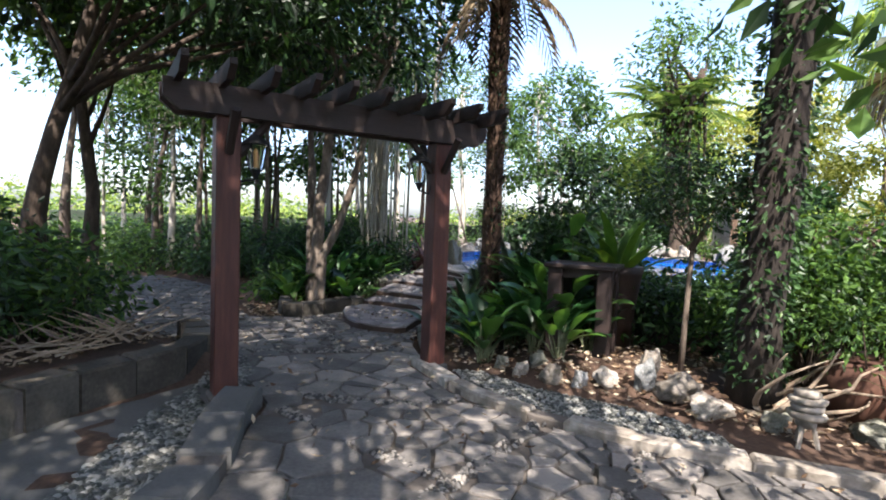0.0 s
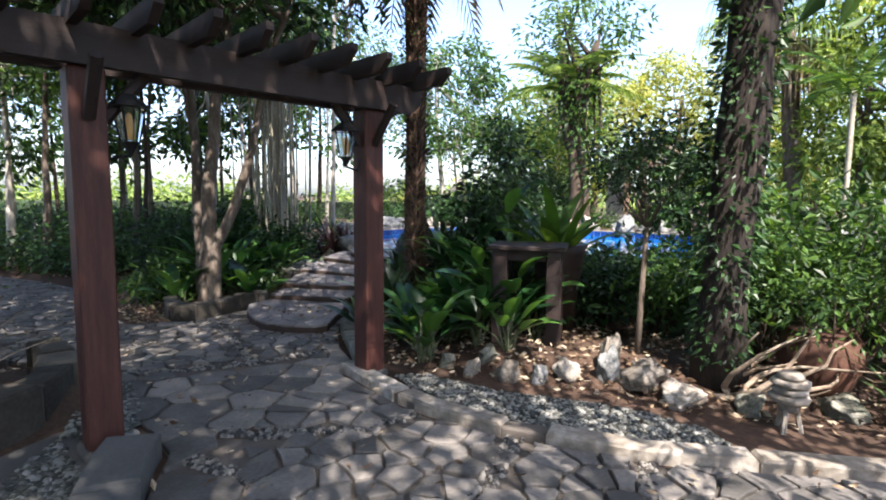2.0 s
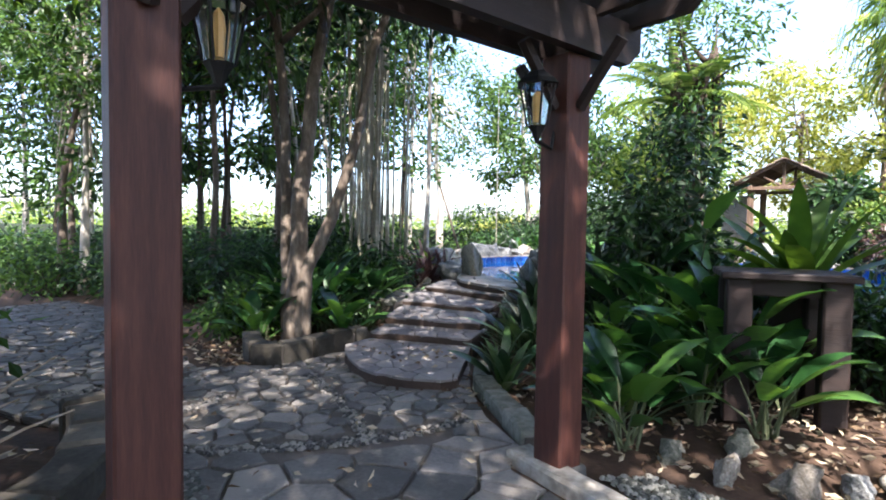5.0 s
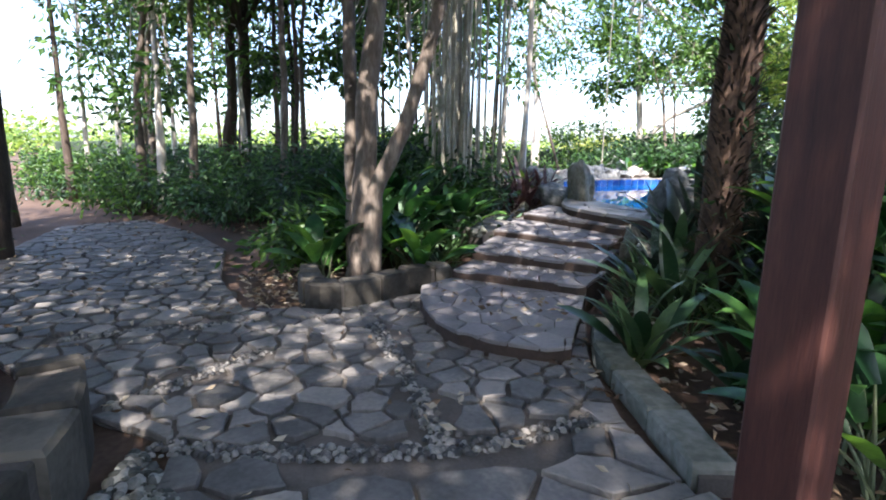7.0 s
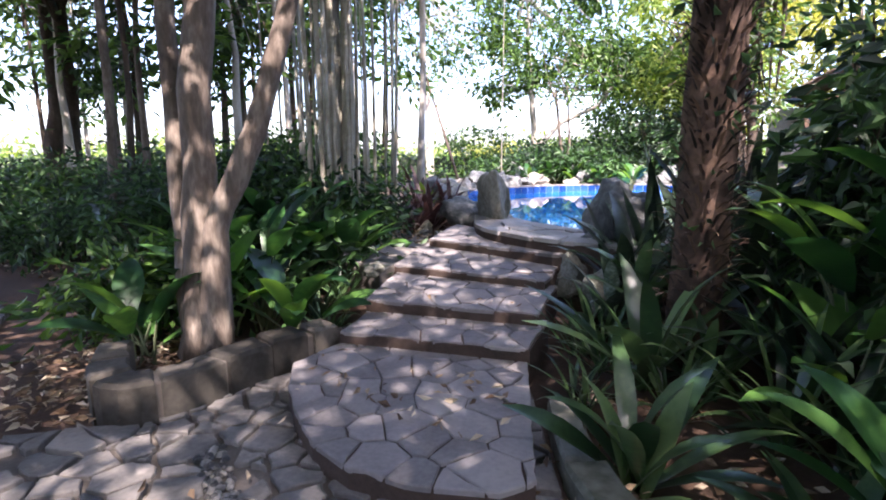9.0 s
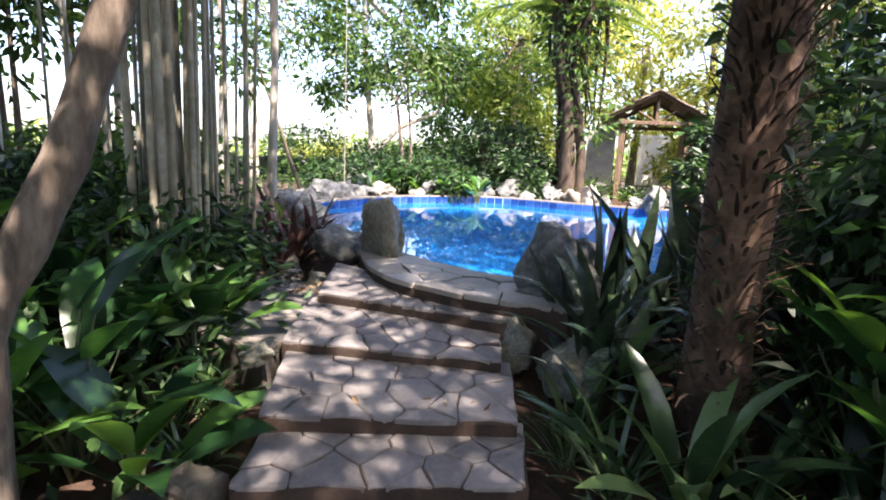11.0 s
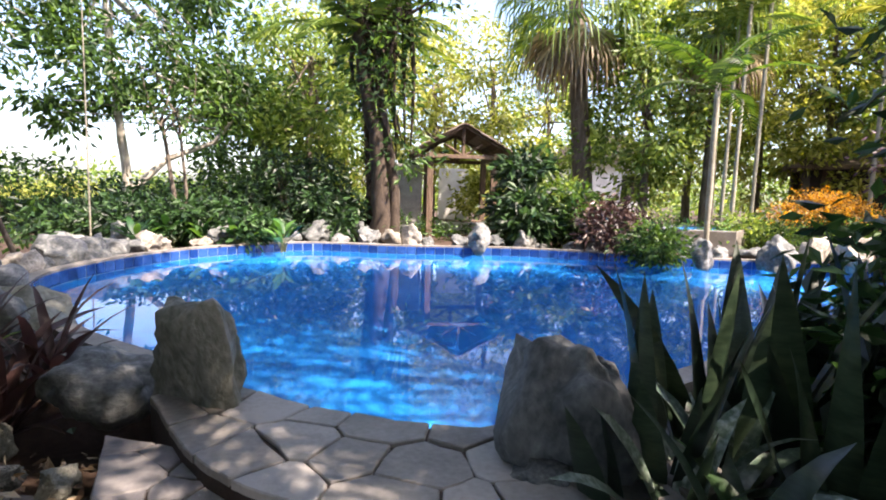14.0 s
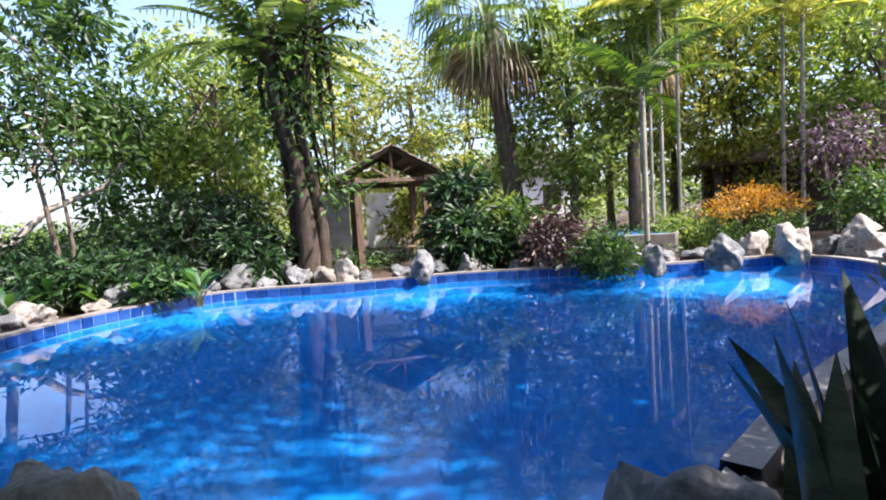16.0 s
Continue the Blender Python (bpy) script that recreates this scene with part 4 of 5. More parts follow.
def tree(x, y, z, pts, r0, r1, crowns, seed, leaf_m, bark, label, leaf=0.13, per=45, spread=0.38, limbs=10, name="tree", group="", width=0.42, extra=None, cat="tree"):
    """A tree: bent trunk, limbs, and a crown of leaf clumps. crowns: (centre, radii, clumps)."""
    rng = np.random.default_rng(seed)
    pr = random.Random(seed)
    t = thing(name, label, cat, (x, y, z), group)
    b = Geo()
    stems = [pts] if not isinstance(pts[0], list) else pts
    for si, s in enumerate(stems):
        k = len(s)
        rr = [r0 * (1.25 if i == 0 else 1) * (1 - i / (k - 1)) + r1 * i / (k - 1) for i in range(k)]
        if si:
            rr = [q * 0.7 for q in rr]
        fine = []
        fr = []
        for (p, q), (ra, rb) in zip(zip(s, s[1:]), zip(rr, rr[1:])):
            for i in range(4):
                f = i / 4
                fine.append(Vector(p).lerp(Vector(q), f) + Vector((pr.uniform(-1, 1), pr.uniform(-1, 1), 0)) * ra * 0.18)
                fr.append((ra + (rb - ra) * f) * pr.uniform(0.93, 1.07))
        tube(b, fine + [Vector(s[-1])], fr + [rr[-1]], 10, 0.06, pr)
    g = Geo()
    for c, rad, k in crowns:
        cs = blob_points(c, rad, k, rng)
        crown(g, cs, per, spread, leaf, rng, 0.5, width)
        step = max(1, k // max(1, limbs))
        for q in cs[::step]:
            s = pr.choice(stems)
            o = Vector(s[-1]).lerp(Vector(s[-2]), pr.random() * 0.7)
            tube(b, bent(o, q, 0.2, pr, 5), [r1 * 0.8, r1 * 0.6, r1 * 0.42, r1 * 0.28, 0.006], 6)
    part("trunk", b, bark, t, smooth=True)
    part("crown", g, leaf_m, t)
    return t


def frond_palm(x, y, z, h, r, k, length, seed, leaf_m, bark, label, lean=(0.0, 0.0), leaf=0.45, boots=True, dry=0, creeper=0, name="palm_tree", pairs=22, shag=0.0):
    """A feather palm with old leaf bases on its trunk."""
    rng = random.Random(seed)
    nr = np.random.default_rng(seed)
    t = thing(name, label, "palm", (x, y, z))
    b = Geo()
    pts = [Vector((lean[0] * (i / 8) ** 1.5, lean[1] * (i / 8) ** 1.5, h * i / 8 - 0.1)) for i in range(9)]
    tube(b, pts, [r * (1.2 if i == 0 else 1.0) * rng.uniform(0.93, 1.07) for i in range(9)], 12, 0.08, rng)
    part("trunk", b, bark, t, smooth=True)
    if boots:
        g = Geo()
        k2 = int(h * 330)
        for i in range(k2):
            f = (i + rng.random()) / k2
            c = pts[0].lerp(pts[-1], f)
            a = i * 2.4 + rng.uniform(-0.3, 0.3)
            strap(g, c + Vector((math.cos(a), math.sin(a), 0)) * r * 0.85, a, rng.uniform(0.07, 0.2) * (1 + shag), 0.02, rng.uniform(0.35, 1.25), rng.uniform(-0.2, 2.2 + shag), 4, 0.3, 0.3)
        tagged(part("fibre_sheath", g, M_FIBRE, t), kind="stuff")
    if creeper:
        g = Geo()
        a = nr.uniform(0, 6.28, creeper)
        zz = nr.uniform(0.1, h, creeper)
        rr = r * nr.uniform(0.95, 1.25, creeper)
        off = np.array([[lean[0] * (q / h) ** 1.5, lean[1] * (q / h) ** 1.5] for q in zz])
        pos = np.stack([np.cos(a) * rr + off[:, 0], np.sin(a) * rr + off[:, 1], zz], 1)
        leaves(g, pos, np.stack([np.cos(a), np.sin(a), -0.6 + 0 * a], 1), 0.085, nr, 0.5)
        part("creeper", g, L_DARK, t)
    top = pts[-1]
    for i in range(k):
        g = Geo()
        f = i / k
        frond(g, top + Vector((0, 0, -0.25 * f)), i * 2.4 + rng.uniform(-0.2, 0.2), length * rng.uniform(0.8, 1.1), 0.25 + 1.0 * f, 1.0 + rng.uniform(0, 0.5), pairs, leaf, 0.022, 0.45, 0.02)
        part("frond", g, leaf_m, t)
    if dry:
        for i in range(dry):
            g = Geo()
            frond(g, top + Vector((0, 0, -0.3)), i * 2.4, length * rng.uniform(0.5, 0.8), 1.9 + rng.uniform(-0.2, 0.4), 0.9, 14, leaf * 0.7, 0.02, 0.8, 0.015)
            part("dry_frond", g, L_DRY, t, "dry brown frond")
    return t


def fan_palm(x, y, z, h, r, seed, lean, label, size=1.0):
    """A tall palm with hanging fan leaves."""
    rng = random.Random(seed)
    t = thing("fan_palm", label, "palm", (x, y, z))
    b = Geo()
    pts = [Vector((lean[0] * i / 6, lean[1] * i / 6, h * i / 6 - 0.1)) for i in range(7)]
    tube(b, pts, [r * (1.3 - 0.4 * i / 6) for i in range(7)], 12, 0.1, rng)
    part("trunk", b, M_BARK, t, smooth=True)
    for nm, m, k, a0, a1 in (("fan", L_LIGHT, 36, 0.15, 2.2), ("dry_fan", L_DRY, 8, 2.3, 2.75)):
        for i in range(k):
            g = Geo()
            yaw = i * 2.4
            ln = a0 + (a1 - a0) * (i + 0.5) / k
            o = Vector((math.cos(yaw), math.sin(yaw), 0))
            d = o * math.sin(ln) + Vector((0, 0, math.cos(ln)))
            c = pts[-1] + d * rng.uniform(0.8, 1.3) * size
            tube(g, [pts[-1], c], 0.018, 4)
            sd = d.cross(Vector((0, 0, 1))).normalized()
            for q in range(21):
                f = -1.35 + 2.7 * q / 20
                e = (d * math.cos(f) + sd * math.sin(f)).normalized()
                L = rng.uniform(1.0, 1.35) * size
                m1 = c + e * L * 0.5
                m2 = c + e * L * 0.75 + Vector((0, 0, -0.16 * L))
                tip = c + e * L * 0.85 + Vector((0, 0, rng.uniform(-0.75, -0.45) * L))
                w = e.cross(d.cross(sd)).normalized() * 0.035 * size
                g.add([c, m1 - w, m1 + w, m2 - w * 0.7, m2 + w * 0.7, tip], [(0, 1, 2), (1, 3, 4, 2), (3, 5, 4)])
            part(nm, g, m, t)
    return t


def bamboo(x, y, z, k, spread, h, r, seed, label, lean=0.12, leafy=True):
    """A clump of canes."""
    rng = random.Random(seed)
    nr = np.random.default_rng(seed)
    t = thing("bamboo_clump", label, "bamboo", (x, y, z))
    tips = []
    for i in range(k):
        a = rng.uniform(0, 6.28)
        q = spread * math.sqrt(rng.random())
        b0 = Vector((q * math.cos(a), q * math.sin(a), -0.1))
        ln = Vector((math.cos(a), math.sin(a), 0)) * rng.uniform(0, lean) * h * 0.5
        hh = h * rng.uniform(0.75, 1.05)
        rr = r * rng.uniform(0.55, 1.15)
        g = Geo()
        pts, rd = [], []
        for s in range(13):
            f = s / 12
            p = b0 + ln * f * f + Vector((0, 0, hh * f))
            pts += [p - Vector((0, 0, 0.012)), p, p + Vector((0, 0, 0.012))]
            rd += [rr * (1 - 0.6 * f), rr * (1 - 0.6 * f) * 1.16, rr * (1 - 0.6 * f)]
        tube(g, pts, rd, 7)
        part("cane", g, M_CANE, t, smooth=True)
        tips += [tuple(b0 + ln * f * f + Vector((rng.uniform(-0.3, 0.3), rng.uniform(-0.3, 0.3), hh * f))) for f in (0.7, 0.85, 1.0)]
    if leafy:
        g = Geo()
        crown(g, tips, 26, 0.35, 0.15, nr, 0.7, 0.2)
        part("leaves", g, L_MID, t)
    return t


# trees by the path
tree(-2.5, 8.92, 0.12, [[(0, 0, -0.1), (0.02, 0.02, 0.6), (0.05, 0.05, 1.6), (0.1, 0.2, 3.0), (0.2, 0.5, 4.4)], [(-0.1, 0.05, -0.1), (-0.14, 0.05, 0.7), (-0.2, 0.1, 1.7), (-0.35, 0.2, 3.0), (-0.6, 0.3, 4.4)],
     [(0.1, 0.0, -0.1), (0.14, 0.02, 0.75), (0.4, 0.15, 1.35), (0.62, 0.3, 2.2), (0.75, 0.5, 3.4), (1.0, 0.9, 4.6)]], 0.125, 0.06,
     [((-0.2, 0.3, 4.9), (2.6, 2.2, 1.3), 90)], 3, L_DARK, M_BARK, "grey-barked garden tree with three stems in a stone planter", 0.2, 60, 0.4)
frond_palm(0.43, 9.74, 0.3, 5.4, 0.15, 24, 2.6, 4, L_MID, M_FIBRE, "shaggy palm with fibrous trunk beside the steps", (0.05, -0.1), 0.5, dry=8, creeper=300, shag=0.1)
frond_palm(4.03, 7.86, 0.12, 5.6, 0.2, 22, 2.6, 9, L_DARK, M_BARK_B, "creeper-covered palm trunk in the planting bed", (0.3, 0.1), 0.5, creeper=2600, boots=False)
bamboo(-2.95, 11.1, 0.35, 22, 0.26, 7.5, 0.032, 5, "dense clump of pale bamboo canes", 0.08)
bamboo(-2.85, 11.75, 0.4, 12, 0.42, 6.5, 0.02, 6, "thin bamboo canes near the pool", 0.12)
bamboo(-3.9, 11.9, 0.4, 10, 0.5, 6.5, 0.026, 16, "bamboo canes behind the planting", 0.12)
bamboo(-3.65, 19.34, 0.5, 1, 0.01, 6.5, 0.028, 26, "single upright bamboo cane by the pool", 0.0, False)
pr = random.Random(8)
ln = thing("leaning_cane", "long bamboo cane leaning over the pool rocks", "cane", (-3.92, 17.29, 0.45))
g = Geo()
tube(g, [(0.05, 0, 0), (-0.5, 0.1, 1.5), (-1.25, 0.3, 3.4)], [0.035, 0.03, 0.02], 7)
part("cane", g, M_BARK, ln, smooth=True)
# crown set high over the pool, out of view, to shade its left side
tree(-3.1, 13.5, 0.5, [(0, 0, -0.1), (0.05, 0, 2), (0.0, 0.1, 4), (0.1, 0.1, 6.5)], 0.055, 0.03, [((1.3, 0.9, 8.8), (2.9, 2.5, 1.2), 90)], 7, L_MID, M_BARK_P, "slender pale tree near the pool with an unseen crown added for shade", 0.14)

# slim trees left of the path
rng_s = random.Random(77)
for i in range(34):
    x, y = rng_s.uniform(-15, -3.6), rng_s.uniform(10.3, 18)
    if (x > -6.2 and y < 11.2) or x > -5.2:
        continue
    h = rng_s.uniform(5, 7.5)
    tree(x, y, land(x, y) - 0.02, [(0, 0, -0.1), (rng_s.uniform(-0.15, 0.15), 0, h * 0.4), (rng_s.uniform(-0.4, 0.4), rng_s.uniform(-0.3, 0.3), h)], rng_s.uniform(0.045, 0.09), 0.025,
         [((rng_s.uniform(-0.4, 0.4), 0, h * 0.8), (1.3, 1.3, h * 0.25), 15), ((rng_s.uniform(-0.5, 0.5), 0, h * 0.42), (0.9, 0.9, h * 0.1), rng_s.choice((0, 4, 8)))], 100 + i, rng_s.choice((L_DARK, L_MID, L_MID)),
         rng_s.choice((M_BARK, M_BARK_D, M_BARK_P)), "slender tree with a thin leafy crown", 0.22, 46, 0.25, 8, group="slim trees in the grove")
for i, (x, y, h, r) in enumerate(((-9.9, 10.5, 6.5, 0.09), (-9.5, 8.2, 6.5, 0.12), (-8.2, 10.6, 6, 0.08), (-6.2, 11.0, 6, 0.06), (-4.6, 10.9, 6, 0.07))):
    tree(x, y, land(x, y), [(0, 0, -0.1), (0.1, 0, 2.2), (0.4 - 0.2 * i, 0.2, 4.2), (0.3, 0.3, h)], r, 0.03, [((0.2, 0, h * 0.85), (1.7, 1.7, 1.5), 40)], 60 + i, L_MID, M_BARK, "grey tree at the edge of the path", 0.15, 36, 0.4, group="trees by the path")

# canopy over the court; most crowns added out of view to shade court and pool
for i, (x, y, h, c, rad, k, m) in enumerate(((-3.6, 5.2, 4.2, (1.2, 1.6, 5.0), (2.9, 2.6, 1.2), 95, L_DARK), (-5.5, 2.5, 5.0, (0.6, 0.5, 6.0), (3.0, 3.0, 1.5), 80, L_DARK), (-2.5, -0.5, 5.0, (1.0, 1.0, 6.0), (3.0, 2.8, 1.6), 80, L_MID),
                                             (1.0, -3.5, 5.5, (0.9, 3.5, 6.3), (2.8, 2.4, 1.2), 85, L_MID), (6.6, -1.0, 5.5, (-1.0, -0.6, 6.4), (3.1, 1.8, 1.5), 60, L_MID), (5.6, 0.4, 5.6, (-3.9, 2.7, 6.7), (2.9, 2.3, 0.9), 95, L_MID), (5.2, 3.0, 5.6, (-2.2, 3.3, 6.6), (2.2, 1.9, 0.9), 50, L_MID), (8.0, 8.0, 6.0, (0, 0, 8.0), (2.8, 2.8, 1.5), 80, L_MID), (8.3, 9.6, 6.2, (-0.4, 0.2, 8.6), (2.2, 2.6, 1.6), 80, L_MID), (5.9, 8.3, 7.2, (-4.3, 2.2, 9.4), (2.7, 3.2, 1.2), 110, L_MID),
                                             (7.6, 0.8, 5.2, (-2.6, 1.5, 6.6), (1.5, 1.6, 0.7), 15, L_MID), (-8.6, 4.2, 5.2, (7.0, 3.2, 6.9), (2.0, 1.8, 0.8), 16, L_MID), (7.0, 10.7, 6.4, (-2.8, 1.1, 8.6), (2.4, 2.0, 1.0), 95, L_MID), (-9.9, 12.8, 5.4, (5.4, -3.1, 7.0), (2.5, 2.2, 1.0), 80, L_DARK), (-11.0, 13.2, 5.4, (3.5, -1.8, 7.2), (2.6, 2.2, 1.0), 70, L_DARK),
                                             (6.6, 8.6, 5.6, (-1.0, 1.5, 8.0), (2.3, 2.5, 1.3), 80, L_LIGHT), (3.6, -6.0, 6.0, (0, 0, 7.4), (3.6, 3.4, 1.8), 80, L_MID), (-6.5, 7.2, 4.6, (0.4, -0.6, 5.6), (2.6, 2.4, 1.3), 70, L_MID))):
    tree(x, y, land(x, y), [(0, 0, -0.1), (0.1, 0.1, h * 0.4), (c[0] * 0.4, c[1] * 0.4, h)], 0.16, 0.07, [(c, rad, k)], 200 + i, m, M_BARK_D, "shade tree with a spreading dark crown, mostly added out of view for shade", 0.21, 95, 0.42, 14, group="shade trees")
# low boughs that hang into view on the right of the court
tree(5.6, 5.0, 0, [(0, 0, -0.1), (0.1, 0, 2), (-0.2, 0.1, 3.8)], 0.09, 0.04, [((-0.7, 0.2, 2.9), (0.6, 0.6, 0.7), 14), ((0.3, 0.3, 3.6), (1.2, 1.1, 0.8), 22)], 301, L_MID, M_BARK_D, "small tree with large drooping leaves by the path", 0.19, 22, 0.34, 8)
# pool-side trees
tree(-3.86, 23.58, 0.5, [[(0, 0, -0.1), (0.0, 0, 1.2), (-0.1, 0, 2.6), (-0.3, 0, 4.4), (-0.4, 0.2, 7.0)], [(0, 0, 1.0), (0.8, 0.2, 1.9), (1.9, 0.4, 2.4), (2.6, 0.5, 3.4)]], 0.13, 0.05,
     [((0.2, 0, 5.2), (2.5, 2.0, 2.6), 95), ((2.2, 0.3, 3.6), (1.0, 1.0, 0.7), 18), ((-1.0, 0, 3.2), (0.8, 0.8, 0.6), 10)], 31, L_MID, M_BARK_P, "pale-barked tree with a forked limb beyond the pool", 0.24, 60, 0.26)
tree(-7.23, 22.81, 0.5, [(0, 0, -0.1), (0.05, 0, 2), (-0.2, 0, 4), (-0.3, 0.1, 7)], 0.13, 0.06, [((0, 0, 5.8), (2.4, 2.0, 2.0), 80), ((1.0, 0, 3.9), (1.6, 1.4, 0.9), 26)], 32, L_MID, M_BARK_P, "tall pale tree trunk beyond the pool", 0.16)
tree(1.69, 21.38, 0.55, [[(0, 0, -0.1), (-0.02, 0, 1.4), (-0.15, 0, 2.6), (-0.45, 0, 3.7), (-0.6, 0, 6.2)], [(0.32, 0.05, -0.1), (0.34, 0.0, 1.1), (0.15, 0, 2.4), (-0.1, 0, 3.6), (0.5, 0, 6.2)]], 0.2, 0.12,
     [((-0.1, 0, 4.0), (0.75, 0.75, 1.3), 36), ((0.2, 0, 6.6), (2.0, 2.0, 1.3), 50), ((0.35, -0.15, 1.9), (0.4, 0.4, 0.3), 6)], 33, L_MID, M_BARK_D, "old twin-trunk tree hung with creeper beyond the pool", 0.22, 30, 0.34)
frond_palm(1.63, 21.83, 0.55, 5.0, 0.12, 22, 3.0, 34, L_LIGHT, M_FIBRE, "feather palm behind the twin-trunk tree", (-0.3, 0), 0.55)
tree(-2.82, 22.12, 0.55, [[(0, 0, -0.1), (0.1, 0, 1.0), (-0.1, 0, 2.6)], [(0.2, 0, -0.1), (0.35, 0, 1.1), (0.2, 0.1, 2.8)]], 0.07, 0.035, [((0.2, 0, 3.4), (1.3, 1.2, 1.2), 30)], 35, L_MID, M_BARK, "small twin-stem tree beyond the pool", 0.16)
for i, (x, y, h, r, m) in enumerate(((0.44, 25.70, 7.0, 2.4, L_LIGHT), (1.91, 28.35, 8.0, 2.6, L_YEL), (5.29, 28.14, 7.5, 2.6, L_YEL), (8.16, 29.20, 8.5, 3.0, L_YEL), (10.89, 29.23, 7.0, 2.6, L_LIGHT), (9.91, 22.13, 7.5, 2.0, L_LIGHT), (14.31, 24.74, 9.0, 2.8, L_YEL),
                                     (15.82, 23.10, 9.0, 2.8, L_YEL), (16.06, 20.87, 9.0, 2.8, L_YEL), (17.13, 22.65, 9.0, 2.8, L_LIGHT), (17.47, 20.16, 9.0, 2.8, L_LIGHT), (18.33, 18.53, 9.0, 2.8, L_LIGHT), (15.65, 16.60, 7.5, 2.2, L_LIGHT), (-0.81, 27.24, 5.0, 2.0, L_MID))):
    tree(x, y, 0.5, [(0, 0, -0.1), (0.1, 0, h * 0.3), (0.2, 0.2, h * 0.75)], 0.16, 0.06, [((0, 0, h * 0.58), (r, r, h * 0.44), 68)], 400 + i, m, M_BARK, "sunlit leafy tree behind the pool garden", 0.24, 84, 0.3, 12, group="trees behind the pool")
fan_palm(8.68, 23.12, 0.5, 7.2, 0.24, 41, (-0.6, 0.2), "tall fan palm with hanging dry leaves", 1.3)
fan_palm(11.34, 21.05, 0.5, 6.4, 0.15, 42, (0.1, 0.0), "slim pale fan palm behind the pool")
for i, (x, y, h) in enumerate(((10.37, 19.30, 6.5), (10.54, 19.77, 6.0), (11.19, 19.41, 6.8), (13.60, 18.04, 6.5), (13.51, 17.52, 6.0))):
    frond_palm(x, y, 0.5, h, 0.05, 12, 2.2, 44 + i, L_LIGHT if i % 2 else L_YEL, M_CANE, "slim cane palm with arching fronds", (0.1, 0), 0.4, boots=False)
frond_palm(8.33, 18.15, 0.5, 3.9, 0.06, 9, 2.4, 51, L_FERN, M_CANE, "young feather palm with arching green fronds", (0.0, 0), 0.42, boots=False)
tree(11.97, 16.09, 0.5, [[(0, 0, -0.1), (-0.1, 0, 0.8), (-0.5, 0, 1.8)], [(0.05, 0, -0.1), (0.2, 0, 0.9), (0.5, 0, 2.0)], [(0, 0.05, -0.1), (0.05, 0, 1.2), (0.1, 0.1, 2.3)]], 0.05, 0.025, [((0.2, 0, 2.3), (0.8, 0.8, 0.6), 26)], 52, L_PURPLE, M_BARK, "purple-leaved shrub tree beside the pool", 0.16, 34, 0.3)
g = Geo()
nr = np.random.default_rng(12)
hedge = thing("clipped_hedge", "rounded clipped hedge with orange new leaves on top", "hedge", (10.67, 17.17, 0.5))
hp = blob_points((0, 0, 0.75), (1.3, 0.8, 0.62), 150, nr, 0.8)
crown(g, hp[hp[:, 2] < 1.0], 40, 0.13, 0.08, nr, 0.2)
part("leaves", g, L_MID, hedge)
g = Geo()
crown(g, hp[hp[:, 2] > 0.85] + np.array([0, 0, 0.05]), 50, 0.13, 0.08, nr, -0.2)
part("new_leaves", g, L_ORANGE, hedge, "orange young leaves")
# dark bushes and planting round the pool
for i, (x, y, r, h, m, lf) in enumerate(((-0.15, 22.72, 1.3, 2.3, L_DARK, 0.16), (-1.18, 24.18, 1.1, 1.8, L_MID, 0.16), (0.82, 21.92, 0.7, 1.3, L_DARK, 0.2), (-1.43, 20.96, 0.7, 0.75, L_DARK, 0.2), (-2.31, 21.29, 0.7, 0.8, L_DARK, 0.2), (-3.31, 21.77, 0.8, 0.7, L_DARK, 0.18),
                                         (-4.63, 22.27, 0.9, 0.7, L_DARK, 0.18), (5.23, 20.90, 0.55, 2.3, L_DARK, 0.3), (5.69, 20.09, 0.6, 1.6, L_LIGHT, 0.2), (6.13, 19.07, 0.55, 1.1, L_BRONZE, 0.16), (5.97, 18.13, 0.6, 0.95, L_BRONZE, 0.14), (5.86, 17.04, 0.32, 0.6, L_MID, 0.14),
                                         (5.90, 19.31, 0.5, 1.4, L_MID, 0.2), (4.82, 19.92, 0.45, 1.2, L_DARK, 0.25), (-3.16, 22.34, 0.8, 0.6, L_DARK, 0.18), (6.00, 24.67, 0.9, 2.0, L_YEL, 0.2), (11.51, 15.20, 0.7, 1.6, L_MID, 0.16), (10.50, 18.91, 0.7, 0.8, L_LIGHT, 0.16),
                                         (-6.41, 25.08, 1.2, 2.0, L_MID, 0.16), (-3.58, 23.71, 0.9, 1.3, L_DARK, 0.17), (-2.45, 23.99, 0.9, 1.3, L_DARK, 0.17), (-1.02, 23.88, 0.9, 1.4, L_DARK, 0.17), (0.28, 23.61, 1.0, 2.0, L_DARK, 0.18), (-3.06, 21.24, 0.8, 0.9, L_DARK, 0.17), (-4.39, 28.59, 1.6, 1.4, L_MID, 0.16), (-7.28, 30.75, 1.6, 1.4, L_YEL, 0.16), (-2.69, 27.95, 1.6, 1.6, L_LIGHT, 0.16))):
    shrub(x, y, 0.54, r, h, 500 + i, m, "leafy shrub planted behind the pool rocks", clumps=40, per=44, leaf=lf, spread=0.2, group="shrubs round the pool")
for i, (x, y) in enumerate(((-2.65, 20.67), (-2.05, 20.66), (-1.43, 20.31), (-0.89, 20.65), (-1.90, 21.39), (-2.65, 21.35), (-3.11, 20.07), (-0.60, 19.87))):
    broad_plant(x, y, 0.55, 16, 0.5, 600 + i, L_BROAD, "broad green ground plant behind the pool rocks", "planting round the pool", 0.9)

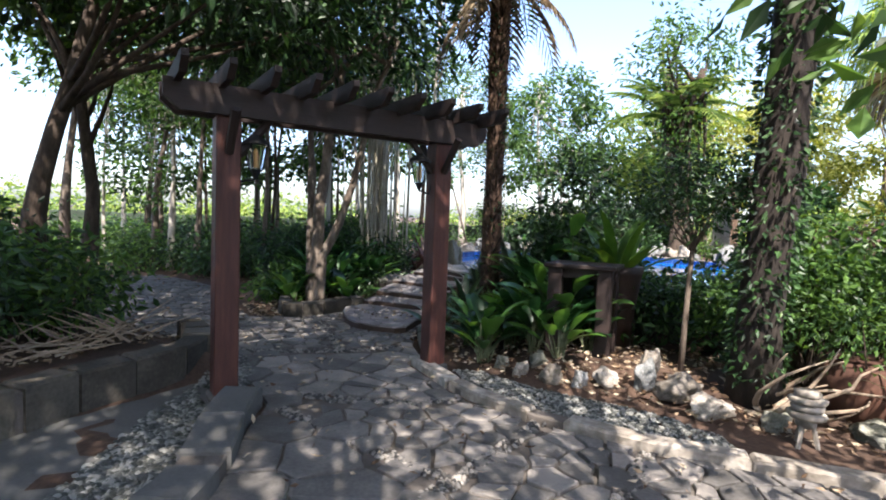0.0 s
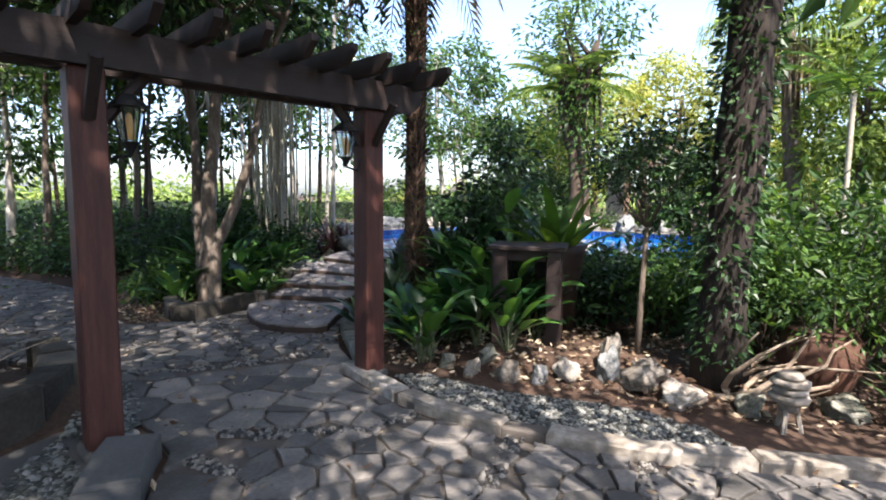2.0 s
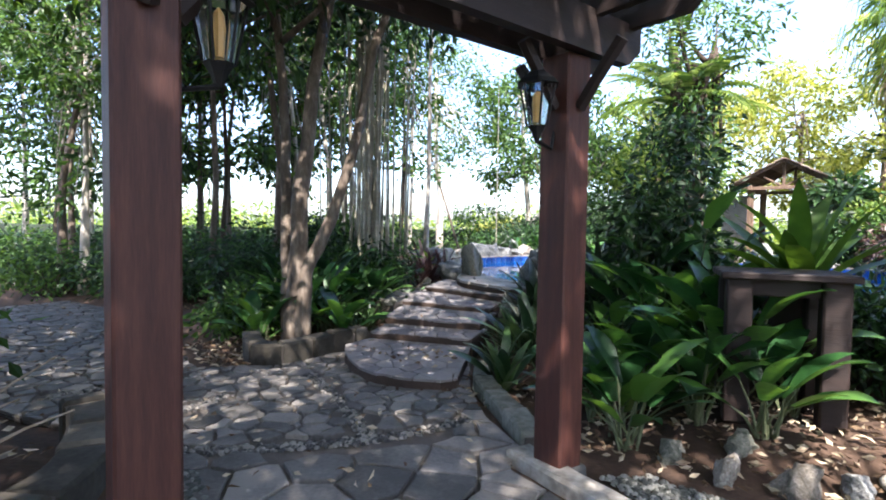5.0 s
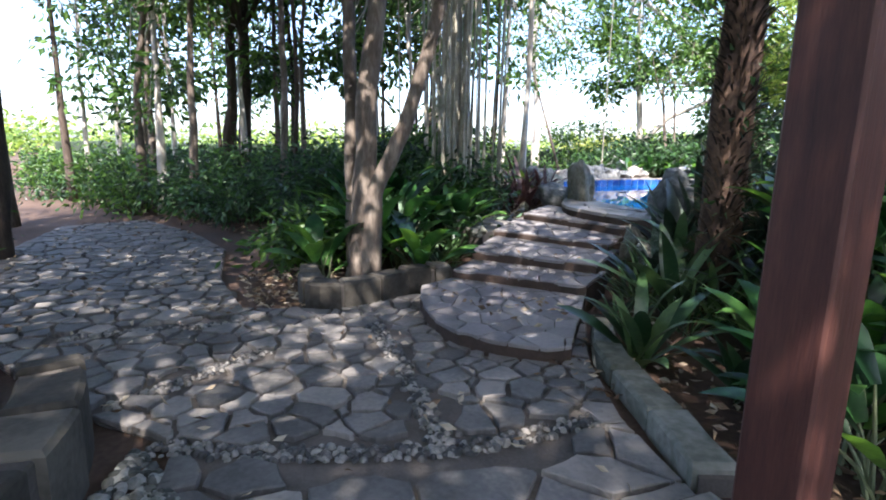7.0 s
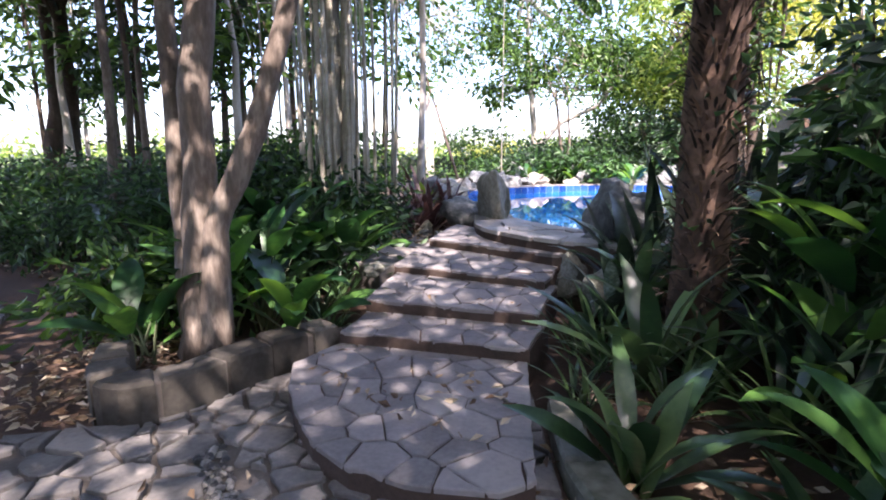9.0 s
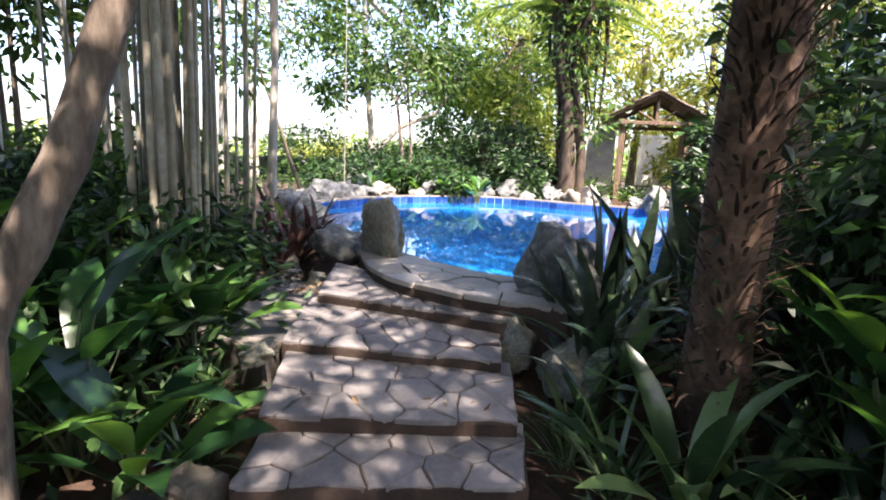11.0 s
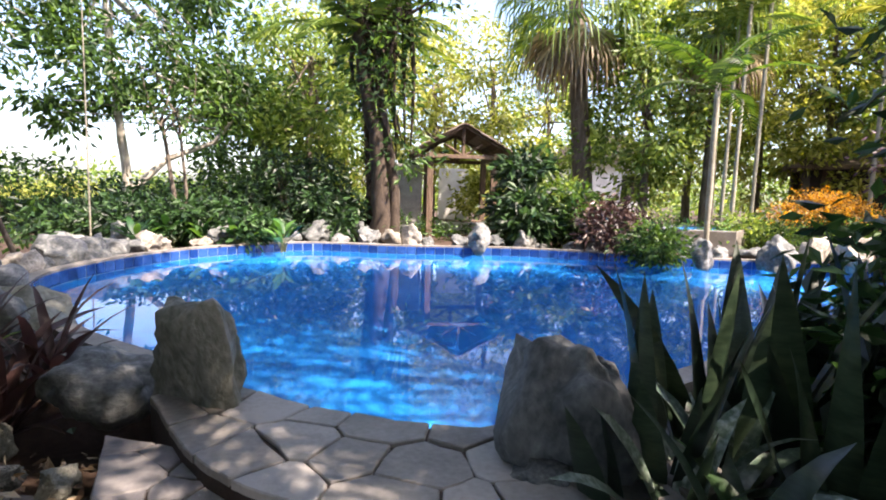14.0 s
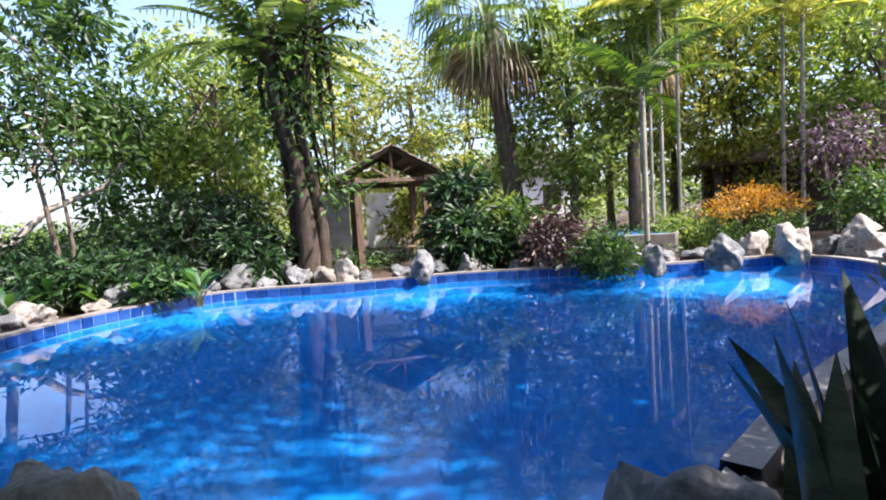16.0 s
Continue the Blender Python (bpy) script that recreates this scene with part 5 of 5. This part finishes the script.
# beds along the path
for i, (x, y, k, h) in enumerate(((1.35, 7.75, 14, 0.5), (1.75, 8.2, 16, 0.55), (2.15, 8.0, 14, 0.5), (1.35, 8.5, 15, 0.6), (1.95, 8.8, 14, 0.6), (1.05, 8.2, 12, 0.5), (1.25, 7.95, 10, 0.42), (1.1, 9.2, 14, 0.6), (2.35, 8.5, 12, 0.5), (1.5, 9.5, 14, 0.6))):
    broad_plant(x, y, land(x, y) - 0.02, k, h, 20 + i)
for i, (x, y, k, h) in enumerate(((1.55, 9.0, 16, 1.15), (1.9, 9.35, 16, 1.3), (1.2, 9.65, 14, 1.2), (1.65, 9.75, 14, 1.5), (2.0, 8.55, 14, 0.95))):
    broad_plant(x, y, land(x, y) - 0.02, k, h, 60 + i, L_BROAD, "tall clump of broad bright green leaves", "tall broad-leaved plants", 1.15)
rosette("bird_nest_fern", "large bright bird's nest fern in a dark pot", "fern", 2.5, 9.1, 0.95, 22, 1.0, 0.16, L_FERN, 5, (0.25, 0.95), (0.4, 0.9), n=8)
g = Geo()
tube(g, [(0, 0, 0), (0, 0, 0.5), (0, 0, 0.9), (0, 0, 1.0)], [0.2, 0.24, 0.3, 0.33], 14)
tagged(part("plant_stand", g, M_POT, smooth=True, loc=(2.5, 9.1, 0.1)), "dark round stand under a fern", "plant stand")


def build_table():
    t = thing("garden_table", "dark weathered timber bench table among the plants", "table", (2.26, 8.46, land(2.26, 8.46)), rz=0.05)
    for i in range(4):
        g = Geo()
        box(g, (0, -0.24 + 0.16 * i, 0.98), (0.8, 0.15, 0.05), 0, 0.01)
        part("board", g, M_BEAM, t)
    for sx in (-0.28, 0.28):
        for sy in (-0.2, 0.2):
            g = Geo()
            box(g, (sx, sy, 0.46), (0.16, 0.14, 1.0), 0, 0.012)
            part("leg", g, M_BEAM, t)
    for sy in (-0.2, 0.2):
        g = Geo()
        box(g, (0, sy, 0.9), (0.4, 0.04, 0.12), 0, 0.008)
        part("rail", g, M_BEAM, t)


build_table()
pot = Geo()
tube(pot, [(0, 0, -0.05), (0, 0, 0.05), (0, 0, 0.25), (0, 0, 0.42), (0, 0, 0.47), (0, 0, 0.5), (0, 0, 0.45)], [0.17, 0.22, 0.3, 0.27, 0.23, 0.25, 0.19], 20)
tagged(part("clay_jar", pot, M_CLAY, smooth=True, loc=Matrix.Translation((4.8, 7.9, 0.06)) @ Matrix.Scale(1.05, 4)), "round brown clay jar among the shrubs", "jar")
# topiary standard
tp = thing("standard_tree", "round-headed standard tree on a thin stem", "tree", (3.38, 8.22, 0.12))
g = Geo()
pr = random.Random(2)
tube(g, [(0, 0, -0.1), (0.01, 0, 0.5), (0.03, 0.02, 1.05), (0.04, 0.0, 1.3)], [0.034, 0.028, 0.026, 0.024], 8, 0.06, pr)
nr = np.random.default_rng(3)
hp = blob_points((0.04, 0, 1.85), (0.48, 0.48, 0.34), 46, nr, 0.5)
for q in hp[::4]:
    tube(g, bent((0.04, 0, 1.25), q, 0.05, pr, 4), [0.014, 0.011, 0.008, 0.004], 5)
part("stem", g, M_BARK, tp, smooth=True)
g = Geo()
crown(g, hp, 60, 0.12, 0.07, nr, 0.2)
part("crown", g, L_DARK, tp)
for i, (x, y, r, h, m, lf) in enumerate(((4.5, 8.4, 0.5, 0.95, L_MID, 0.09), (4.9, 8.0, 0.6, 0.9, L_MID, 0.075), (5.6, 7.9, 0.65, 0.9, L_MID, 0.075), (5.9, 7.8, 0.7, 1.3, L_MID, 0.1), (4.3, 8.6, 0.6, 1.2, L_MID, 0.1), (5.0, 8.6, 0.7, 1.4, L_MID, 0.12), (6.6, 7.6, 0.8, 1.4, L_MID, 0.12),
                                         (3.0, 9.6, 0.5, 0.8, L_DARK, 0.12), (3.9, 9.6, 0.6, 0.9, L_MID, 0.12), (4.8, 10.0, 0.7, 1.0, L_MID, 0.12), (6.0, 9.6, 0.8, 1.6, L_MID, 0.14), (1.4, 10.2, 0.6, 1.1, L_DARK, 0.14), (1.5, 10.45, 0.42, 2.5, L_DARK, 0.13), (1.7, 10.7, 0.4, 0.9, L_DARK, 0.12),
                                         (1.35, 10.0, 0.42, 1.7, L_DARK, 0.15), (2.2, 10.4, 0.5, 0.7, L_MID, 0.12), (7.4, 8.6, 1.0, 2.2, L_LIGHT, 0.14), (8.4, 10.0, 1.0, 2.4, L_LIGHT, 0.14))):
    low = x > 4 and y < 9
    shrub(x, y, land(x, y) - 0.02, r, h * (1.2 if low else 1), 700 + i, m, "leafy green shrub in the planting bed", clumps=34, per=40, leaf=lf, spread=0.15, group="bed shrubs", low=0.42 if low else 0.15)
for i, (x, y) in enumerate(((5.3, 7.3), (5.6, 7.2))):
    rosette("fountain_grass", "arching fine dark strap-leaved plant", "plant", x, y, 0.0, 30, 0.8, 0.03, L_STRAP, 80 + i, (0.1, 0.9), (0.7, 1.5))

# strap-leaved plants by the steps
for i, (x, y, k, L, w, m, nm) in enumerate(((0.2, 8.57, 14, 0.75, 0.12, L_STRAP, "bromeliad"), (0.8, 8.35, 10, 0.5, 0.08, L_STRAP, "bromeliad"), (0.8, 9.1, 24, 0.7, 0.05, L_STRAP, "bromeliad"), (0.35, 9.2, 30, 0.5, 0.022, L_STRAP, "mondo_grass"), (0.15, 10.1, 12, 0.75, 0.12, L_STRAP, "bromeliad"), (-0.2, 9.75, 26, 0.42, 0.024, L_STRAP, "mondo_grass"), (0.95, 9.5, 16, 1.0, 0.09, L_SNAKE, "sword_plant"), (1.15, 9.2, 14, 0.95, 0.09, L_SNAKE, "sword_plant"), (-0.02, 9.55, 26, 0.55, 0.03, L_STRAP, "mondo_grass"), (-0.1, 9.2, 22, 0.4, 0.024, L_STRAP, "mondo_grass"),
                                            (0.06, 10.3, 12, 0.8, 0.12, L_SNAKE, "bromeliad"), (-0.05, 10.1, 12, 0.62, 0.12, L_MOTTLE, "mottled_bromeliad"), (0.2, 9.4, 14, 0.9, 0.12, L_STRAP, "bromeliad"), (-0.12, 9.9, 14, 0.55, 0.06, L_STRAP, "bromeliad"), (0.5, 9.4, 14, 0.7, 0.07, L_STRAP, "bromeliad"), (1.0, 8.95, 14, 0.7, 0.08, L_STRAP, "bromeliad"), (0.35, 10.7, 12, 0.75, 0.1, L_MOTTLE, "mottled_bromeliad"), (0.08, 10.55, 12, 0.7, 0.11, L_MOTTLE, "mottled_bromeliad"))):
    rosette(nm, "arching strap-leaved plant beside the steps", "plant", x, y, land(x, y), k, L, w, m, 90 + i, (0.2, 1.15), (0.5, 1.2), "strap-leaved plants by the steps")


def snake_plant(x, y, z, k, h, seed):
    rng = random.Random(seed)
    t = thing("snake_plant", "dark green upright snake plant with pointed sword leaves", "plant", (x, y, z), "snake plants by the pool")
    for i in range(k):
        g = Geo()
        a = rng.uniform(0, 6.28)
        q = 0.16 * math.sqrt(rng.random())
        strap(g, (q * math.cos(a), q * math.sin(a), -0.05), a + rng.uniform(-0.5, 0.5), h * rng.uniform(0.6, 1.05), 0.145 * rng.uniform(0.8, 1.15), rng.uniform(0.05, 0.55), rng.uniform(-0.15, 0.35), 8, 0.3, 0.3, rng.uniform(-1.2, 1.2))
        part("leaf", g, L_SNAKE, t, smooth=True)


for i, (x, y, k, h) in enumerate(((0.22, 10.86, 8, 1.0), (0.5, 10.7, 8, 1.12), (0.72, 10.92, 8, 1.12), (0.0, 10.7, 6, 0.75), (0.95, 10.72, 8, 1.18), (1.2, 10.5, 8, 1.3), (0.72, 10.45, 8, 1.25))):
    snake_plant(x, y, land(x, y) - 0.02, k, h, 130 + i)
# left of the steps and under the tree
for i, (x, y, k, L, w, m) in enumerate(((-2.5, 12.5, 22, 0.8, 0.075, L_BRONZE), (-2.8, 12.85, 22, 0.8, 0.075, L_BRONZE), (-2.35, 12.75, 18, 0.65, 0.065, L_BRONZE), (-2.9, 12.3, 20, 0.75, 0.07, L_BRONZE), (-2.55, 12.1, 16, 0.5, 0.06, L_BRONZE), (-2.75, 12.0, 18, 0.6, 0.07, L_STRAP), (-2.2, 9.75, 24, 0.5, 0.04, L_STRAP), (-2.1, 9.95, 22, 0.42, 0.035, L_STRAP), (-1.95, 9.55, 20, 0.4, 0.03, L_STRAP),
                                        (-2.6, 10.1, 16, 0.65, 0.06, L_STRAP), (-2.9, 13.2, 12, 0.5, 0.09, L_LIGHT))):
    rosette("strap_plant", "low tuft of strap leaves beside the steps", "plant", x, y, max(land(x, y), 0.4 if y > 11.4 else 0), k, L, w, m, 150 + i, (0.25, 1.2), (0.4, 1.1), "tufts left of the steps")
for i, (x, y, k, h, m) in enumerate(((-2.38, 10.38, 16, 0.5, L_BROAD), (-2.75, 10.3, 16, 0.6, L_BROAD), (-3.1, 9.6, 16, 0.6, L_BROAD), (-2.7, 9.3, 14, 0.6, L_BROAD), (-3.5, 9.9, 16, 0.7, L_BROAD), (-3.3, 10.5, 16, 0.7, L_BROAD), (-2.1, 9.35, 12, 0.4, L_BROAD), (-2.85, 8.75, 10, 0.4, L_BROAD), (-4.0, 10.4, 14, 0.7, L_BROAD), (-2.5, 9.5, 14, 0.9, L_BROAD))):
    broad_plant(x, y, land(x, y) - 0.02, k, h, 170 + i, m, "clump of broad glossy leaves under the tree", "plants under the tree", 1.1)
for i, (x, y, r, h, m) in enumerate(((-3.6, 11.35, 0.5, 0.95, L_DARK), (-2.95, 11.4, 0.42, 0.85, L_DARK), (-3.0, 10.95, 0.4, 0.9, L_DARK), (-3.9, 11.2, 0.6, 0.9, L_DARK), (-4.8, 10.6, 0.8, 0.9, L_DARK), (-5.6, 11.2, 0.9, 1.0, L_DARK), (-6.8, 10.8, 0.8, 0.7, L_DARK), (-8.2, 11.0, 1.0, 0.9, L_DARK), (-9.6, 10.2, 1.0, 0.9, L_MID), (-4.2, 12.6, 0.9, 1.1, L_MID),
                                     (-7.4, 12.4, 1.2, 1.2, L_DARK), (-10.5, 12.0, 1.4, 1.2, L_DARK), (-5.6, 13.4, 1.2, 1.2, L_MID), (-3.6, 9.15, 0.4, 0.5, L_MID))):
    shrub(x, y, land(x, y) - 0.03, r, h, 800 + i, m, "dark leafy ground shrub in the grove", clumps=34, per=40, leaf=0.13, spread=0.18, group="grove shrubs")
for i, (x, y, r, h) in enumerate(((-1.6, 3.2, 0.6, 0.9), (-2.3, 4.0, 0.8, 1.2), (-1.7, 2.0, 0.8, 1.2), (-2.6, 5.0, 0.7, 1.0), (-3.4, 3.2, 1.0, 1.6), (-3.6, 4.6, 0.9, 1.3), (-4.8, 5.2, 1.0, 1.4), (-2.2, 1.0, 0.9, 1.5))):
    shrub(x, y, 0.22, r, h, 900 + i, L_DARK if i % 3 else L_MID, "dark leafy shrub in the raised bed", clumps=40, per=38, leaf=0.13, spread=0.18, group="raised bed shrubs")


def build_twigs():
    rng = random.Random(55)
    t = thing("cut_branches", "heap of dry pale cut branches on the raised bed", "branches", (-1.6, 4.9, 0.26))
    for i in range(46):
        a, L = rng.uniform(0, 6.28), rng.uniform(0.3, 0.75)
        o = Vector((rng.uniform(-0.35, 0.35), rng.uniform(-0.9, 0.6), 0.03))
        g = Geo()
        tube(g, bent(o, o + Vector((math.cos(a) * L, math.sin(a) * L, rng.uniform(0.03, 0.32))), 0.06, rng, 4), [0.013, 0.01, 0.007, 0.004], 5)
        part("branch", g, M_TWIG, t)
    r = thing("bare_root", "pale twisting bare branches at the bed edge", "branches", (4.05, 7.55, 0.1))
    for i in range(9):
        a = rng.uniform(-0.6, 1.6)
        g = Geo()
        L = rng.uniform(0.5, 1.1)
        p = Vector((rng.uniform(-0.15, 0.15), rng.uniform(-0.2, 0.2), -0.08))
        q = p + Vector((math.cos(a) * L, -0.15 * L, rng.uniform(0.15, 0.75)))
        tube(g, bent(p, q, 0.22, rng, 7), [0.028, 0.024, 0.022, 0.018, 0.014, 0.01, 0.005], 6, 0.1, rng)
        part("branch", g, M_TWIG, r, smooth=True)


build_twigs()


def build_cover():
    nr = np.random.default_rng(41)
    rg = random.Random(41)
    for poly, k, h, m in (([(-15, 9.6), (-9, 10.2), (-6, 11.4), (-4.2, 11.6), (-4, 14), (-16, 15)], 300, 0.42, L_DARK), ([(-9, 4), (-3.2, 3.5), (-3.0, 5.8), (-5, 6.0), (-9, 7.8)], 170, 0.6, L_DARK), ([(-20, 13), (-5, 15), (-4.5, 21), (-20, 20)], 260, 0.6, L_MID),
                          ([(0.5, 9.2), (6, 9.0), (8, 11.6), (3, 11.4), (1.3, 10.9)], 150, 0.4, L_DARK), ([(-4.5, 21.2), (-1, 21.8), (3, 20.8), (8, 18.2), (11, 17), (13, 24), (-6, 27)], 300, 0.45, L_MID), ([(-3.8, 9.5), (-2.3, 9.4), (-2.2, 10.8), (-4, 11)], 60, 0.35, L_DARK)):
        pts = np.array(fill(poly, k, rg, 0.0, True))
        pts[:, 2] += nr.uniform(0.1, h, k)
        g = Geo()
        crown(g, pts, 26, 0.22, 0.15, nr, 0.1)
        tagged(part("ground_cover", g, m), "low dark leafy ground cover", "plants", kind="stuff")


build_cover()


for i in range(14):
    x = -17 + i * 0.95
    shrub(x, 11.6 + 0.9 * math.sin(i * 1.7) + (1.2 if x > -7 else 0), 0.0, 0.9, 0.95 + 0.25 * math.sin(i * 2.3), 960 + i, L_DARK if i % 3 else L_MID, "dark leafy hedge shrub at the end of the path", clumps=30, per=36, leaf=0.15, spread=0.2, group="hedge behind the path")

# ---- fallen leaves ----
def build_litter():
    rng = random.Random(91)
    nr = np.random.default_rng(9)
    beds = [([(-3.6, 8.3), (-2.6, 7.8), (-2.25, 8.15), (-2.3, 9.2), (-3.6, 9.6)], 700, True, 0.0), ([(1.0, 7.4), (5.5, 7.0), (5.5, 9.5), (1.0, 9.5)], 1800, True, 0.0), (COURT, 520, False, 0.02),
            ([(-1.7, 8.6), (-0.3, 8.3), (-0.5, 9.2), (-1.6, 9.2)], 60, False, 0.12), ([(-1.6, 9.6), (-0.5, 9.7), (-0.5, 10.1), (-1.7, 10.2)], 24, False, 0.34), ([(-3.2, 11.2), (-1.9, 11.3), (-1.9, 12.0), (-2.9, 12.2)], 240, False, 0.445),
            ([(-8, 10), (-4, 10), (-4, 13), (-9, 13)], 900, True, 0.0), ([(-2.6, 3.0), (-1.2, 3.0), (-1.2, 5.7), (-2.6, 5.7)], 500, True, 0.02), ([(-0.3, 8.2), (0.9, 7.6), (1.2, 9.4), (-0.1, 9.9)], 300, True, 0.0)]
    for poly, k, follow, z in beds:
        pos = np.array(fill(poly, k, rng, z + 0.012, follow))
        d = nr.normal(0, 1, (k, 3)) * np.array([1, 1, 0.15])
        g = Geo()
        leaves(g, pos, d, 0.075, nr, 0.42, 0.05)
        tagged(part("fallen_leaves", g, M_LITTER), "scattered dry brown fallen leaves", "leaf litter", kind="stuff")


build_litter()


# ---- gazebo and far buildings ----
def build_gazebo():
    yaw = 0.28
    gz = thing("gazebo", "small open timber gazebo with a weathered gable roof", "gazebo", (4.44, 23.34, 0.55), rz=-yaw)
    w, d = 0.86, 0.95
    for sx in (-w, w):
        for sy in (-d, d):
            g = Geo()
            box(g, (sx, sy, 1.1), (0.17, 0.17, 2.2), 0, 0.012)
            part("post", g, M_TIMBER, gz)
    for sx in (-w, w):
        g = Geo()
        box(g, (sx, 0, 2.22), (0.12, 2 * d + 0.5, 0.14), 0, 0.01)
        part("beam", g, M_TIMBER, gz)
    for sy in (-d - 0.15, d + 0.15):
        g = Geo()
        box(g, (0, sy, 2.2), (2 * w + 0.9, 0.08, 0.1), 0, 0.01)
        part("tie_beam", g, M_TIMBER, gz)
        g = Geo()
        box(g, (0, sy, 2.58), (0.08, 0.08, 0.7), 0, 0.01)
        part("king_post", g, M_TIMBER, gz)
        for s in (-1, 1):
            g = Geo()
            tube(g, [(s * 0.05, sy, 2.25), (s * 0.5, sy, 2.52)], 0.03, 6)
            part("strut", g, M_TIMBER, gz)
            g = Geo()
            box(g, (s * 0.7, sy - 0.12 * (1 if sy < 0 else -1), 2.63), (1.62, 0.05, 0.12), 0, 0.008, Matrix.Rotation(s * 0.5, 4, "Y"))
            part("barge_board", g, M_TIMBER, gz)
    for s in (-1, 1):
        for i in range(7):
            g = Geo()
            f = (i + 0.5) / 7
            x, z = s * (0.02 + 1.42 * f), 3.05 - 0.78 * f
            box(g, (x, 0, z), (0.25, 2 * d + 0.75, 0.03), 0, 0.006, Matrix.Rotation(s * 0.42, 4, "Y"))
            part("roof_board", g, M_THATCH, gz)
    for sy in (0.1, 0.5):
        g = Geo()
        box(g, (0.1, sy, 0.45), (1.2, 0.24, 0.05), 0, 0.01)
        part("bench_board", g, M_TIMBER, gz)
    # the gazebo's white back wall, moved back past the roof's shadow to be sunlit
    g = Geo()
    prism(g, [(-0.5, -0.1), (0.5, -0.1), (0.5, 0.1), (-0.5, 0.1)], -0.1, 2.1, 0.03)
    ob = part("white_wall_panel", g, M_WHITE, loc=Matrix.Translation((5.46, 26.26, 0.55)) @ Matrix.Rotation(-0.28, 4, "Z"))
    tagged(ob, "white rendered back wall of the gazebo, set behind it to catch the sun", "wall", kind="structure")
    x, y = 3.07, 23.64
    g = Geo()
    prism(g, [(-0.42, -0.12), (0.36, -0.12), (0.36, 0.12), (-0.42, 0.12)], -0.1, 2.05, 0.05)
    ob = part("garden_wall_slab", g, M_PLASTER, loc=Matrix.Translation((x, y, 0.55)) @ Matrix.Rotation(-0.4, 4, "Z"))
    tagged(ob, "rough grey rendered wall slab beside the gazebo", "wall", kind="structure")


build_gazebo()


def house(x, y, z, w, d, h, rz, label, wall_m, roof_m):
    hs = thing("house", label, "house", (x, y, z), rz=rz)
    g = Geo()
    box(g, (0, 0, h / 2), (w, d, h), 0, 0.02)
    part("wall", g, wall_m, hs)
    g = Geo()
    e, t = 0.7, h * 0.45
    vs = [(-w / 2 - e, -d / 2 - e, h), (w / 2 + e, -d / 2 - e, h), (w / 2 + e, d / 2 + e, h), (-w / 2 - e, d / 2 + e, h), (-w * 0.25, 0, h + t), (w * 0.25, 0, h + t)]
    vs += [(a, b, c - 0.12) for a, b, c in vs[:4]]
    g.add(vs, [(0, 1, 5, 4), (1, 2, 5), (2, 3, 4, 5), (3, 0, 4), (6, 7, 1, 0), (7, 8, 2, 1), (8, 9, 3, 2), (9, 6, 0, 3), (9, 8, 7, 6)])
    part("roof", g, roof_m, hs)
    for s in (-0.3, 0.3):
        g = Geo()
        box(g, (s * w, -d / 2 - 0.01, h * 0.55), (w * 0.2, 0.06, h * 0.4), 0, 0.01)
        part("window", g, M_POT, hs)


house(19.21, 36.25, 0.5, 5, 4, 3.6, -0.6, "pale house with a dark roof behind the trees", M_WHITE, M_POT)
house(18.99, 20.75, 0.5, 5, 4, 2.5, -0.8, "dark timber hut under the trees", M_BEAM, M_THATCH)

# small upper pool
g = Geo()
prism(g, [tuple(p) for p in SMALL], 0.4, 1.1, 0.02, False)
sp = tagged(part("small_pool", g, M_COPE), "small pale-rimmed upper pool of light blue water", "pool", kind="structure")
g = Geo()
g.add([(p.x, p.y, 0.95) for p in SMALL], [(0, 1, 2, 3)])
part("basin", g, M_BASIN_P, sp)
g = Geo()
g.add([(p.x, p.y, 1.06) for p in SMALL], [(0, 1, 2, 3)])
sw = part("small_pool_water", g, M_WATER, sp)
sw.visible_shadow = False

# far belt: long dark hedge, old wall and distant woods
g = Geo()
line = along([(-26, 15), (-17, 20), (-10, 25), (-3, 29)], 1.0)
for (p, t), (q, _) in zip(line, line[1:]):
    prism(g, [(p.x - t.y * 0.3, p.y + t.x * 0.3), (q.x - t.y * 0.3, q.y + t.x * 0.3), (q.x + t.y * 0.3, q.y - t.x * 0.3), (p.x + t.y * 0.3, p.y - t.x * 0.3)], 0.0, 1.35 + 0.1 * noise.noise(Vector((p.x, p.y, 0))), 0.05)
tagged(part("wall_far", g, M_HEDGE), "long dark mossy boundary wall beyond the grove", "wall", kind="structure")


def build_woods():
    nr = np.random.default_rng(66)
    g = Geo()
    cs = []
    for i in range(150):
        a = math.radians(nr.uniform(-12, 190))
        R = nr.uniform(36, 60)
        x, y = R * math.cos(a), 8 + R * math.sin(a)
        right = a < math.radians(70)
        h = nr.uniform(4, 7.5) if right else nr.uniform(1.5, 3.2)
        k = 26 if right else 16
        cs.extend(blob_points((x, y, h * 0.5), (3.0, 3.0, h * 0.52), k, nr))
    crown(g, cs, 16, 0.9, 0.55, nr, 0.4)
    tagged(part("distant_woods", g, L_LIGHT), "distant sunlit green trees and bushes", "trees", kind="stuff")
    # added thicket behind the camera, never in view, closes off the low sky
    g = Geo()
    cs = []
    for i in range(60):
        a = math.radians(nr.uniform(195, 345))
        R = nr.uniform(12, 22)
        cs.extend(blob_points((R * math.cos(a), 4 + R * math.sin(a), 3.2), (2.4, 2.4, 3.4), 24, nr))
    crown(g, cs, 14, 0.7, 0.4, nr, 0.4)
    tagged(part("garden_thicket", g, L_MID), "thick green trees added unseen behind the court", "trees", kind="stuff")


build_woods()
